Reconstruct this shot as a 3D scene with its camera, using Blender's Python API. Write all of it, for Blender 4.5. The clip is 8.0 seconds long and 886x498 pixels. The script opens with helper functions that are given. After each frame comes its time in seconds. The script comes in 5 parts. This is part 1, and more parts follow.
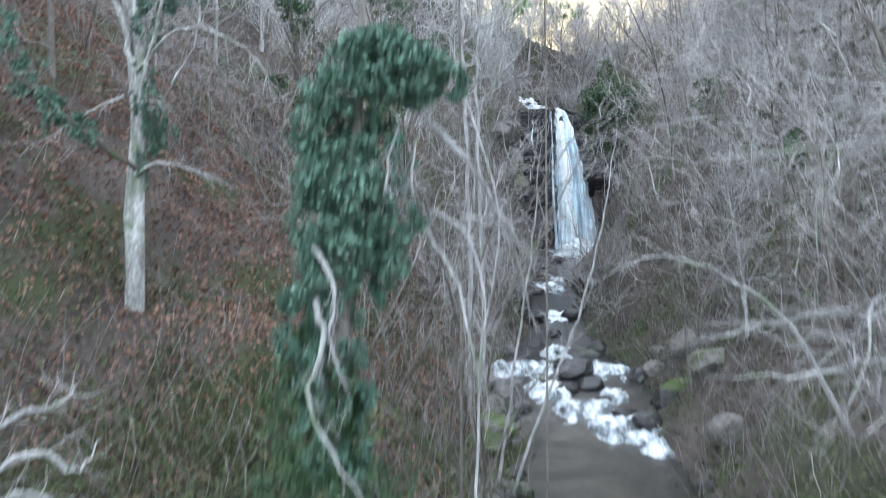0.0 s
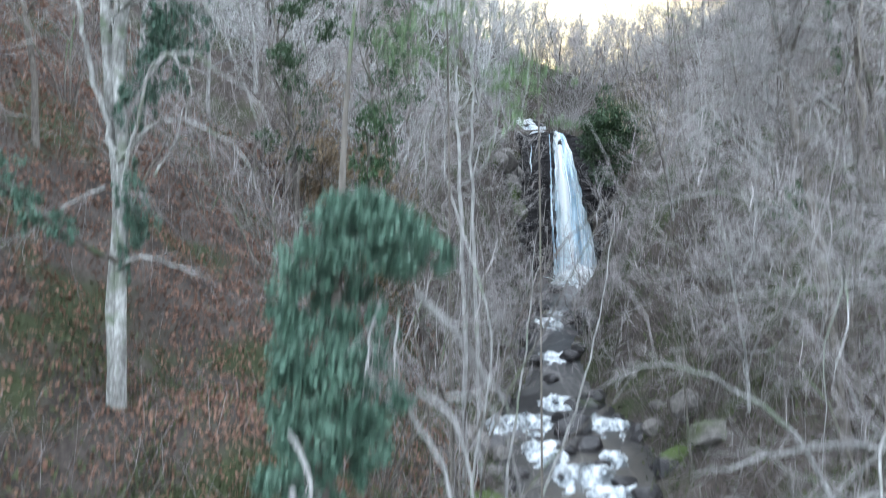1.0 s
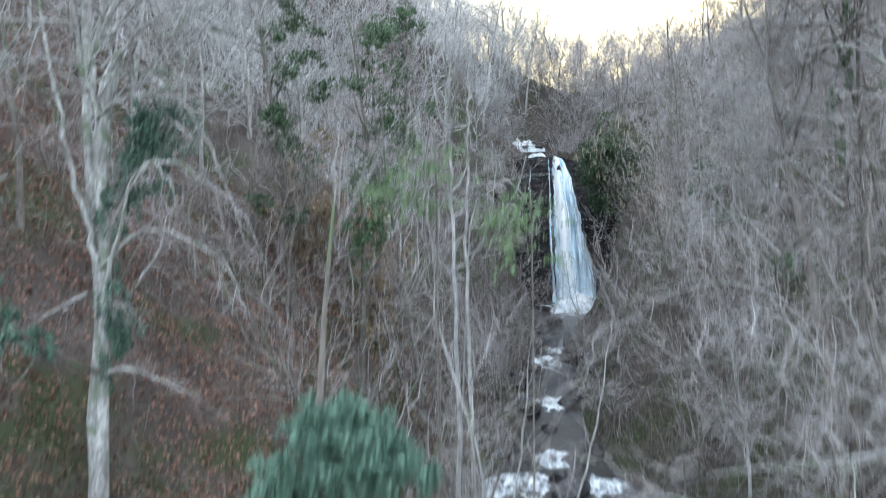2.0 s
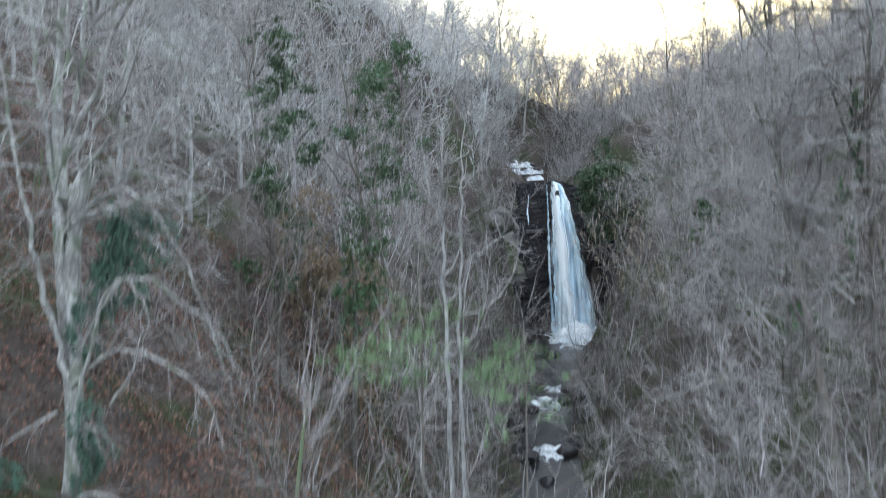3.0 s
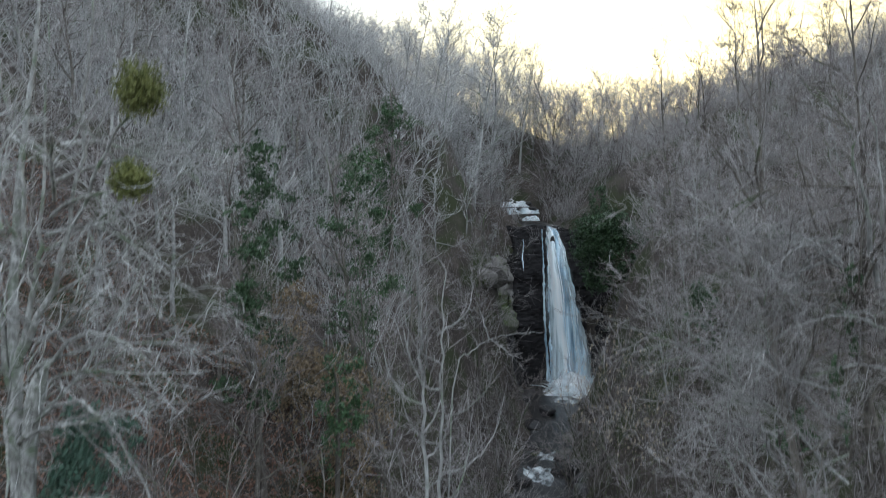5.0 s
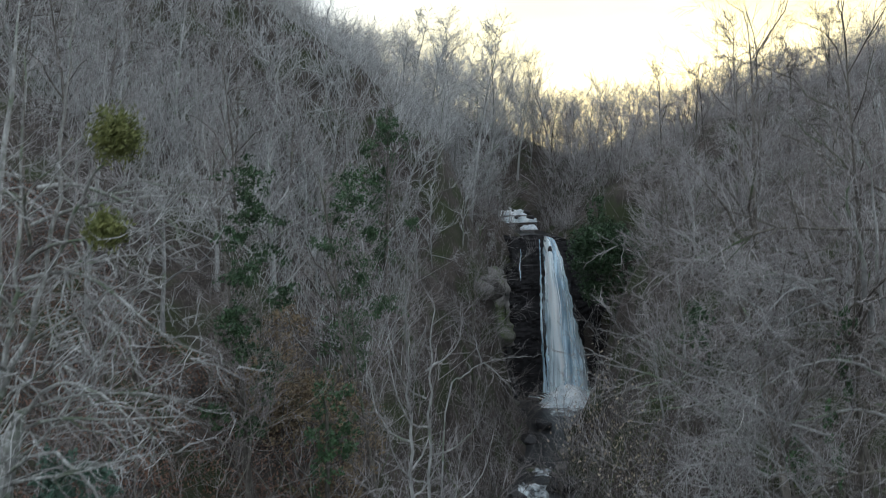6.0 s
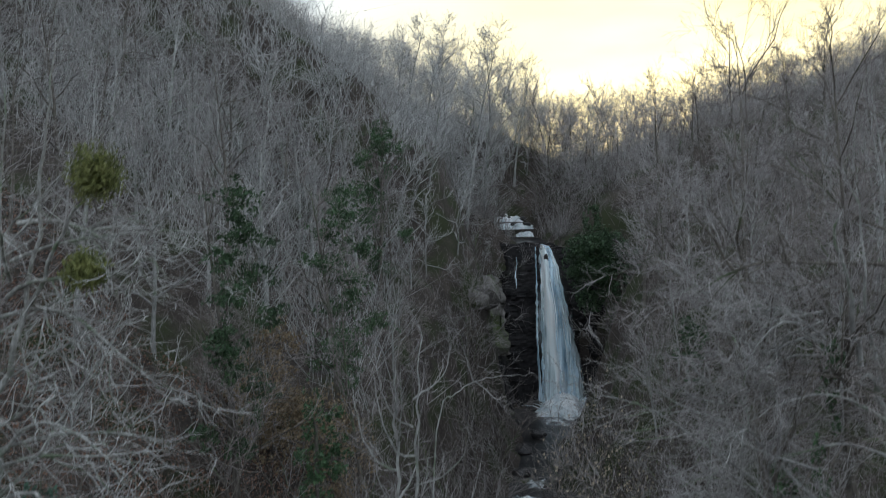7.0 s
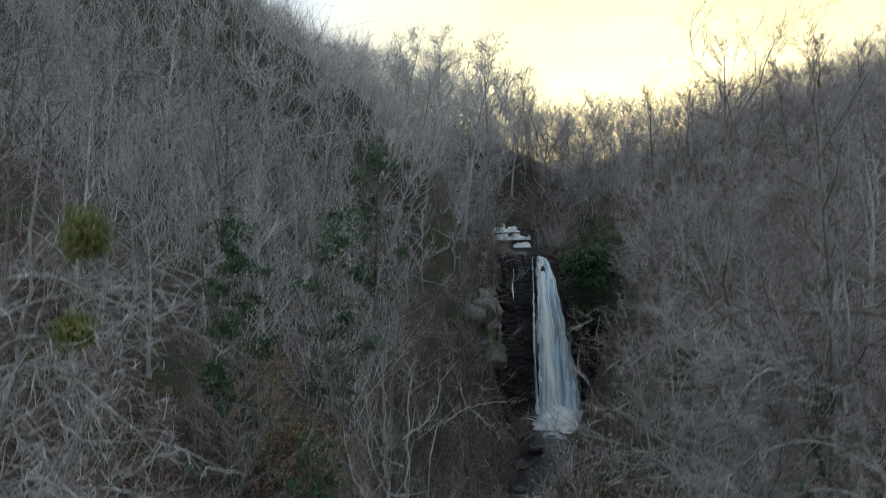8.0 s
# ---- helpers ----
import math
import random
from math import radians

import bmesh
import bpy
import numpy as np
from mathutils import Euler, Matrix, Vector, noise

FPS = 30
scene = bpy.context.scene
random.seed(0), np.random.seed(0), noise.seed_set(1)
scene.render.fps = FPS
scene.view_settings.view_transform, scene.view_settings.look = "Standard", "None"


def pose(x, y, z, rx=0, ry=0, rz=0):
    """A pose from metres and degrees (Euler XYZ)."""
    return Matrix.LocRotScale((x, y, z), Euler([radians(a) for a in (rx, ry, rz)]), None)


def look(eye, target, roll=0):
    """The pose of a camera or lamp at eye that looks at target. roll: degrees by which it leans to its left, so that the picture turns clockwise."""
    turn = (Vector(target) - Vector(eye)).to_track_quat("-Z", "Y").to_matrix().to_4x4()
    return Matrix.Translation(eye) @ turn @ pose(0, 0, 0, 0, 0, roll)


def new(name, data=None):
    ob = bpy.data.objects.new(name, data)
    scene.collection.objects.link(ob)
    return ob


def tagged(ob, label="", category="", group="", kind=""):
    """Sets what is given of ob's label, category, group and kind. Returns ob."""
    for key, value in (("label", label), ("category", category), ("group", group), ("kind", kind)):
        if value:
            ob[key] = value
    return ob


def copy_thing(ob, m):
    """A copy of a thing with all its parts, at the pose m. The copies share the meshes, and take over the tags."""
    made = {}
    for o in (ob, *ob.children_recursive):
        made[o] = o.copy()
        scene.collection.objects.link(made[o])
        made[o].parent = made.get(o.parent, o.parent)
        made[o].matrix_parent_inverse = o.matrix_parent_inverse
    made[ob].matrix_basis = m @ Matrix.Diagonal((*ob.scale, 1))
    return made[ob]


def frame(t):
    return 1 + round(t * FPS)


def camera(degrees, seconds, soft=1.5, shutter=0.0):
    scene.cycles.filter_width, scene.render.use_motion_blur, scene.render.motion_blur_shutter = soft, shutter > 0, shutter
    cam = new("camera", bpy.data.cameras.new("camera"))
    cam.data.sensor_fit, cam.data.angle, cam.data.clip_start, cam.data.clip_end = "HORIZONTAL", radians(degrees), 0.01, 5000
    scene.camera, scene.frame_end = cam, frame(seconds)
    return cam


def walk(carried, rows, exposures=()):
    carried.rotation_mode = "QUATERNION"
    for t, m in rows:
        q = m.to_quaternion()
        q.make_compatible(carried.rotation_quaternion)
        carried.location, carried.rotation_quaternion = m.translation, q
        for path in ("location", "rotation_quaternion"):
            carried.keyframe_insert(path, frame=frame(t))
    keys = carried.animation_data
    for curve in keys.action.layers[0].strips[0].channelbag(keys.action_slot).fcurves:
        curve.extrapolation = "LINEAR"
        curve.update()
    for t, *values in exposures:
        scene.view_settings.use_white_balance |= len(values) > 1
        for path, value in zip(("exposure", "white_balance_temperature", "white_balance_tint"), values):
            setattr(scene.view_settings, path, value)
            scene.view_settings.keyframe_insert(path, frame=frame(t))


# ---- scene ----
cam = camera(60.0, 8.0, soft=1.05, shutter=1.7)
# the drone rises in front of the fall and drifts forward and to the right
PATH = [
    (0, (0.463, 0.784, 6.026), (-3.797, 60.636, 6.145), -1.3),
    (0.5, (0.523, 1.264, 6.965), (-3.677, 61.122, 7.204), -1.3),
    (1, (0.636, 1.36, 8.023), (-3.594, 61.225, 8.442), -1.4),
    (1.5, (0.743, 1.503, 9.162), (-3.517, 61.341, 9.643), -1.3),
    (3, (1.01, 2.701, 12.615), (-3.16, 62.548, 13.305), -1.5),
    (3.5, (1.128, 2.944, 13.703), (-3.012, 62.795, 14.483), -1.4),
    (4, (1.26, 3.12, 14.759), (-2.82, 62.975, 15.629), -1.4),
    (4.5, (1.411, 3.257, 15.775), (-2.699, 63.084, 16.706), -1.5),
    (6, (1.861, 3.745, 17.434), (-2.279, 63.604, 18.394), -1.3),
    (6.5, (2.001, 3.856, 17.734), (-2.079, 63.714, 18.694), -1.2),
    (7, (2.158, 3.884, 18.131), (-1.892, 63.713, 19.092), -1.2),
    (7.5, (2.302, 3.851, 18.595), (-1.748, 63.71, 19.555), -1.3),
    (8, (2.456, 3.722, 19.14), (-1.594, 63.585, 20.19), -1.3),
]
EXPOSURES = [(0.0, 3.09, 5900, 7), (1.5, 2.96, 5950, 7), (3.5, 2.32, 5950, 7), (4.5, 1.92, 6000, 6), (6.5, 1.27, 6100, 5), (8.0, 1.07, 6100, 5)]
walk(cam, [(t, look(eye, target, roll)) for t, eye, target, roll in PATH], EXPOSURES)

# ---- light: a clear evening sky, the sun low behind the ridge ----
SUN_AZ, SUN_EL = radians(14), radians(9.0)
world = bpy.data.worlds.new("evening_sky")
scene.world = world
world.use_nodes = True
wn = world.node_tree.nodes
sky = wn.new("ShaderNodeTexSky")
sky.sky_type, sky.sun_disc = "NISHITA", False
sky.sun_elevation, sky.sun_rotation = SUN_EL, SUN_AZ
sky.air_density, sky.dust_density, sky.ozone_density = 1.0, 0.6, 1.0
wn["Background"].inputs["Strength"].default_value = 0.15
# thin high cloud evens out the sky
cloud_co, cloud_map, cloud = wn.new("ShaderNodeTexCoord"), wn.new("ShaderNodeMapping"), wn.new("ShaderNodeTexNoise")
cloud_map.inputs["Scale"].default_value = (2.0, 2.0, 7.0)
cloud.inputs["Scale"].default_value, cloud.inputs["Detail"].default_value = 1.6, 6.0
cloud_amount, veil = wn.new("ShaderNodeMapRange"), wn.new("ShaderNodeMixRGB")
cloud_amount.inputs["From Min"].default_value, cloud_amount.inputs["From Max"].default_value = 0.3, 0.7
cloud_amount.inputs["To Min"].default_value, cloud_amount.inputs["To Max"].default_value = 0.80, 0.96
wlinks = world.node_tree.links
# the cloud is cool overhead and warm towards the sun
toward, glow, tint = wn.new("ShaderNodeVectorMath"), wn.new("ShaderNodeMapRange"), wn.new("ShaderNodeMixRGB")
toward.operation = "DOT_PRODUCT"
toward.inputs[1].default_value = (math.sin(SUN_AZ) * math.cos(SUN_EL), math.cos(SUN_AZ) * math.cos(SUN_EL), math.sin(SUN_EL))
glow.inputs["From Min"].default_value, glow.inputs["From Max"].default_value = 0.86, 1.0
tint.inputs["Color1"].default_value, tint.inputs["Color2"].default_value = (2.8, 2.95, 3.2, 1), (5.0, 3.8, 1.5, 1)
wlinks.new(cloud_co.outputs["Generated"], toward.inputs[0])
wlinks.new(toward.outputs["Value"], glow.inputs["Value"])
wlinks.new(glow.outputs["Result"], tint.inputs["Fac"])
wlinks.new(tint.outputs["Color"], veil.inputs["Color2"])
wlinks.new(cloud_co.outputs["Generated"], cloud_map.inputs["Vector"])
wlinks.new(cloud_map.outputs["Vector"], cloud.inputs["Vector"])
wlinks.new(cloud.outputs["Fac"], cloud_amount.inputs["Value"])
wlinks.new(cloud_amount.outputs["Result"], veil.inputs["Fac"])
wlinks.new(sky.outputs["Color"], veil.inputs["Color1"])
wlinks.new(veil.outputs["Color"], wn["Background"].inputs["Color"])
sun = new("sun", bpy.data.lights.new("sun", "SUN"))
sun.data.energy, sun.data.angle, sun.data.color = 1.3, radians(12), (1.0, 0.83, 0.62)
sun.matrix_world = look((0, 0, 60), Vector((0, 0, 60)) - Vector((math.sin(SUN_AZ), math.cos(SUN_AZ), math.tan(SUN_EL))))

# ---- materials ----


def material(name, colours, scale=3.0, rough=0.85, bump=0.3, fine=9.0, stretch=(1, 1, 1), tint=0.25, world_space=False, spec=0.3, stain=None):
    """Two scales of noise between the given colours, relief, and a shade that differs from piece to piece."""
    m = bpy.data.materials.new(name)
    m.use_nodes = True
    n, l = m.node_tree.nodes, m.node_tree.links
    p = n["Principled BSDF"]
    p.inputs["Roughness"].default_value = rough
    p.inputs["Specular IOR Level"].default_value = spec
    co = n.new("ShaderNodeTexCoord")
    geo = n.new("ShaderNodeNewGeometry")
    mp = n.new("ShaderNodeMapping")
    mp.inputs["Scale"].default_value = stretch
    l.new(geo.outputs["Position"] if world_space else co.outputs["Object"], mp.inputs["Vector"])
    a, b = n.new("ShaderNodeTexNoise"), n.new("ShaderNodeTexNoise")
    for tex, s, d in ((a, scale, 5.0), (b, scale * fine, 3.0)):
        tex.inputs["Scale"].default_value, tex.inputs["Detail"].default_value = s, d
        l.new(mp.outputs["Vector"], tex.inputs["Vector"])
    mix = n.new("ShaderNodeMath")
    mix.operation = "MULTIPLY_ADD"
    l.new(b.outputs["Fac"], mix.inputs[0])
    mix.inputs[1].default_value = 0.5
    half = n.new("ShaderNodeMath")
    half.operation = "MULTIPLY"
    half.inputs[1].default_value = 0.5
    l.new(a.outputs["Fac"], half.inputs[0])
    l.new(half.outputs[0], mix.inputs[2])
    ramp = n.new("ShaderNodeValToRGB")
    e = ramp.color_ramp.elements
    while len(e) < len(colours):
        e.new(0.5)
    for k, c in enumerate(colours):
        e[k].position = 0.32 + 0.36 * k / max(1, len(colours) - 1)
        e[k].color = (*c, 1)
    l.new(mix.outputs[0], ramp.inputs["Fac"])
    out = ramp.outputs["Color"]
    if stain:
        big = n.new("ShaderNodeTexNoise")
        big.inputs["Scale"].default_value, big.inputs["Detail"].default_value = stain[1], 4.0
        l.new(geo.outputs["Position"] if world_space else co.outputs["Object"], big.inputs["Vector"])
        sharp = n.new("ShaderNodeMapRange")
        sharp.inputs["From Min"].default_value, sharp.inputs["From Max"].default_value = stain[2], stain[2] + 0.12
        l.new(big.outputs["Fac"], sharp.inputs["Value"])
        mx = n.new("ShaderNodeMixRGB")
        l.new(sharp.outputs["Result"], mx.inputs["Fac"])
        l.new(out, mx.inputs["Color1"])
        mx.inputs["Color2"].default_value = (*stain[0], 1)
        out = mx.outputs["Color"]
    if tint:
        info = n.new("ShaderNodeObjectInfo")
        add = n.new("ShaderNodeMath")
        l.new(info.outputs["Random"], add.inputs[0])
        l.new(geo.outputs["Random Per Island"], add.inputs[1])
        rng = n.new("ShaderNodeMapRange")
        rng.inputs["From Max"].default_value = 2.0
        rng.inputs["To Min"].default_value, rng.inputs["To Max"].default_value = 1 - tint, 1 + tint
        l.new(add.outputs[0], rng.inputs["Value"])
        hs = n.new("ShaderNodeHueSaturation")
        l.new(rng.outputs["Result"], hs.inputs["Value"])
        l.new(out, hs.inputs["Color"])
        out = hs.outputs["Color"]
    l.new(out, p.inputs["Base Color"])
    if bump:
        bp = n.new("ShaderNodeBump")
        bp.inputs["Strength"].default_value = bump
        bp.inputs["Distance"].default_value = 0.05
        l.new(mix.outputs[0], bp.inputs["Height"])
        l.new(bp.outputs["Normal"], p.inputs["Normal"])
    return m


BARK = material("pale_bark", [(0.13, 0.13, 0.12), (0.30, 0.295, 0.285), (0.52, 0.515, 0.50)], 1.6, 0.9, 0.6, 8, (1, 1, 0.25), 0.3, stain=((0.17, 0.21, 0.14), 0.9, 0.55))
LICHEN = material("lichened_bark", [(0.11, 0.105, 0.095), (0.28, 0.275, 0.26), (0.60, 0.595, 0.575)], 3.2, 0.9, 0.8, 5, (1, 1, 0.4), 0.25, stain=((0.15, 0.18, 0.125), 1.6, 0.52))
BARK_DARK = material("grey_bark", [(0.06, 0.052, 0.045), (0.13, 0.115, 0.10), (0.22, 0.20, 0.175)], 2.0, 0.9, 0.6, 8, (1, 1, 0.25), 0.4, stain=((0.10, 0.13, 0.07), 0.7, 0.56))
TWIG = material("twigs", [(0.185, 0.17, 0.168), (0.32, 0.30, 0.295), (0.48, 0.455, 0.445)], 0.8, 0.85, 0.0, 6, (1, 1, 1), 0.35)
# pale: lichen on the near tree, haze put into colour on far slopes
TWIG_PALE = material("lichen_and_haze_twigs", [(0.25, 0.245, 0.24), (0.41, 0.405, 0.395), (0.60, 0.595, 0.585)], 0.8, 0.85, 0.0, 6, (1, 1, 1), 0.35)
TWIG_BROWN = material("brown_twigs", [(0.155, 0.136, 0.13), (0.265, 0.237, 0.226), (0.40, 0.362, 0.345)], 0.8, 0.85, 0.0, 6, (1, 1, 1), 0.35)
LITTER = material("leaf_litter_ground", [(0.026, 0.021, 0.018), (0.062, 0.051, 0.044), (0.12, 0.10, 0.087)], 0.55, 0.95, 0.9, 16, (1, 1, 1), 0.0, True, stain=((0.04, 0.047, 0.022), 0.35, 0.50))
LEAF_DEAD = material("dead_leaves", [(0.13, 0.072, 0.05), (0.225, 0.128, 0.09), (0.33, 0.205, 0.155)], 0.7, 0.8, 0.0, 5, (1, 1, 1), 0.45, True)
LEAF_BEECH = material("dry_beech_leaves", [(0.12, 0.085, 0.05), (0.22, 0.165, 0.105), (0.33, 0.26, 0.17)], 0.7, 0.8, 0.0, 5, (1, 1, 1), 0.4, True)
LEAF_PALE = material("pale_dry_leaves", [(0.25, 0.20, 0.14), (0.42, 0.35, 0.26), (0.58, 0.50, 0.39)], 0.9, 0.8, 0.0, 5, (1, 1, 1), 0.4, True)
SHRUB = material("sparse_green_leaves", [(0.07, 0.115, 0.055), (0.13, 0.195, 0.095), (0.21, 0.28, 0.15)], 0.9, 0.6, 0.0, 5, (1, 1, 1), 0.4)
IVY = material("ivy_leaves", [(0.042, 0.084, 0.058), (0.082, 0.148, 0.106), (0.145, 0.228, 0.172)], 1.3, 0.55, 0.0, 6, (1, 1, 1), 0.45, spec=0.4)
HOLLY = material("evergreen_leaves", [(0.02, 0.045, 0.018), (0.044, 0.092, 0.036), (0.085, 0.142, 0.06)], 1.0, 0.5, 0.0, 6, (1, 1, 1), 0.4, spec=0.45)
MISTLE = material("mistletoe_leaves", [(0.09, 0.105, 0.035), (0.165, 0.18, 0.058), (0.28, 0.285, 0.10)], 1.0, 0.6, 0.0, 6, (1, 1, 1), 0.3)
FERN = material("undergrowth_leaves", [(0.036, 0.045, 0.02), (0.066, 0.08, 0.034), (0.11, 0.125, 0.058)], 0.6, 0.7, 0.0, 6, (1, 1, 1), 0.4, True)
WHITE_STRAND = material("white_water", [(0.62, 0.78, 0.85), (0.80, 0.90, 0.94), (0.95, 0.97, 0.98)], 0.8, 0.4, 0.1, 4, (1, 1, 0.2), 0.12, True)
ROCK_WET = material("wet_rock", [(0.010, 0.009, 0.010), (0.024, 0.022, 0.023), (0.05, 0.045, 0.045)], 0.5, 0.45, 1.0, 7, (1, 1, 1.8), 0.2, True, spec=0.4, stain=((0.03, 0.042, 0.014), 0.4, 0.6))
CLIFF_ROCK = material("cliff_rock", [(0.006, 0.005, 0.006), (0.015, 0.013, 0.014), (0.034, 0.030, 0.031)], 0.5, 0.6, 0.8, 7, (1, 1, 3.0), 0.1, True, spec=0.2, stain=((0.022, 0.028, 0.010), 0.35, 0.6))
ROCK = material("mossy_rock", [(0.05, 0.047, 0.043), (0.13, 0.12, 0.11), (0.24, 0.225, 0.205)], 0.8, 0.9, 1.0, 7, (1, 1, 1.5), 0.25, True, stain=((0.06, 0.085, 0.025), 0.5, 0.52))


def water_material(name, streak, low, high, seethrough, thin=0.32, thick=0.60, detail=6.0):
    """White falling water: streaks along the fall, thin between them."""
    m = bpy.data.materials.new(name)
    m.use_nodes = True
    n, l = m.node_tree.nodes, m.node_tree.links
    p = n["Principled BSDF"]
    p.inputs["Roughness"].default_value = 0.35
    geo, mp, tex = n.new("ShaderNodeNewGeometry"), n.new("ShaderNodeMapping"), n.new("ShaderNodeTexNoise")
    mp.inputs["Scale"].default_value = streak
    tex.inputs["Scale"].default_value, tex.inputs["Detail"].default_value, tex.inputs["Roughness"].default_value = 1.0, detail, 0.6
    l.new(geo.outputs["Position"], mp.inputs["Vector"])
    l.new(mp.outputs["Vector"], tex.inputs["Vector"])
    ramp = n.new("ShaderNodeValToRGB")
    ramp.color_ramp.elements[0].position, ramp.color_ramp.elements[0].color = 0.35, (*low, 1)
    ramp.color_ramp.elements[1].position, ramp.color_ramp.elements[1].color = 0.6, (*high, 1)
    l.new(tex.outputs["Fac"], ramp.inputs["Fac"])
    l.new(ramp.outputs["Color"], p.inputs["Base Color"])
    alpha = n.new("ShaderNodeMapRange")
    alpha.inputs["From Min"].default_value, alpha.inputs["From Max"].default_value = thin, thick
    alpha.inputs["To Min"].default_value = 1 - seethrough
    l.new(tex.outputs["Fac"], alpha.inputs["Value"])
    l.new(alpha.outputs["Result"], p.inputs["Alpha"])
    bp = n.new("ShaderNodeBump")
    bp.inputs["Strength"].default_value, bp.inputs["Distance"].default_value = 0.2, 0.1
    l.new(tex.outputs["Fac"], bp.inputs["Height"])
    l.new(bp.outputs["Normal"], p.inputs["Normal"])
    return m


FALLING = water_material("falling_water", (2.6, 0.4, 0.10), (0.40, 0.62, 0.80), (0.78, 0.92, 0.99), 0.6, 0.28, 0.54, 2.0)
FALLING_CORE = water_material("white_falling_water", (2.0, 0.4, 0.10), (0.78, 0.92, 0.97), (0.96, 0.985, 0.99), 0.75, 0.28, 0.48, 2.0)
VEIL = water_material("spray_veil", (1.6, 0.4, 0.16), (0.60, 0.76, 0.88), (0.84, 0.94, 0.98), 1.0, 0.42, 0.95, 4.0)
FOAM = water_material("white_foam", (2.2, 0.9, 1.6), (0.34, 0.40, 0.44), (0.74, 0.78, 0.80), 0.9, 0.34, 0.60, 5.0)
SPLASH = water_material("splash_foam", (0.9, 0.9, 0.9), (0.72, 0.84, 0.90), (0.95, 0.97, 0.98), 0.4)
THIN_FOAM = water_material("thin_foam", (1.6, 1.1, 1.8), (0.26, 0.30, 0.32), (0.70, 0.74, 0.76), 1.0)
WATER = bpy.data.materials.new("stream_water")
WATER.use_nodes = True
wnodes, wl = WATER.node_tree.nodes, WATER.node_tree.links
wp = wnodes["Principled BSDF"]
wp.inputs["Base Color"].default_value = (0.018, 0.018, 0.019, 1)
wp.inputs["Roughness"].default_value = 0.3
wp.inputs["Specular IOR Level"].default_value = 0.30
wgeo, wtex, wbump = wnodes.new("ShaderNodeNewGeometry"), wnodes.new("ShaderNodeTexNoise"), wnodes.new("ShaderNodeBump")
wtex.inputs["Scale"].default_value, wtex.inputs["Detail"].default_value = 4.5, 4.0
wbump.inputs["Strength"].default_value, wbump.inputs["Distance"].default_value = 0.35, 0.05
wl.new(wgeo.outputs["Position"], wtex.inputs["Vector"])
wl.new(wtex.outputs["Fac"], wbump.inputs["Height"])
wl.new(wbump.outputs["Normal"], wp.inputs["Normal"])

# ---- shape of the land ----


def waves(x, y, size, seed=0):
    """Smooth uneven relief of about that wavelength, between -1 and 1."""
    r = np.random.RandomState(seed)
    out = 0.0
    for k in range(7):
        a, ph = r.uniform(0, 2 * math.pi), r.uniform(0, 2 * math.pi)
        f = 2 * math.pi / (size * r.uniform(0.6, 1.6))
        out = out + np.sin(f * (x * math.cos(a) + y * math.sin(a)) + ph + 1.3 * np.sin(0.37 * f * (x * math.sin(a) - y * math.cos(a)) + 2 * ph))
    return out / 4.5


def ease(v, a, b):
    v = np.clip((v - a) / (b - a), 0, 1)
    return v * v * (3 - 2 * v)


def stream_x(y):
    return np.interp(y, [-80, -20, 0, 18, 24, 34, 45, 55, 70, 77, 89, 105, 140], [-16, 0, 2.1, 2.7, 3.25, 3.15, 3.45, 4.6, 7.2, 6.5, 4.4, 10, 26])


def stream_z(y):
    return np.interp(y, [-80, 22.5, 24.5, 27, 32, 36, 38, 42, 44, 49, 51, 60, 70.5, 73.2, 76.8, 86, 88.5, 105, 140], [-2.5, 0, 0.1, 0.35, 0.85, 1.1, 1.2, 1.9, 2.3, 3.1, 3.6, 4.7, 5.3, 6.5, 19.2, 20.6, 22.3, 30.5, 36])


def stream_half(y):
    return np.interp(y, [-80, 18, 24, 33, 40, 60, 69, 72, 77, 90, 140], [2.4, 1.9, 2.2, 2.9, 1.5, 1.5, 3.6, 3.6, 1.4, 1.8, 1.6])


def gorge_half(y):
    """Half the width of the gorge floor; it opens into a bowl under the rock wall."""
    return np.interp(y, [-80, 18, 24, 33, 40, 60, 65, 69, 76.6, 78, 90, 140], [2.4, 1.9, 2.2, 2.9, 1.5, 1.5, 2.6, 4.2, 4.2, 1.6, 1.8, 1.6])


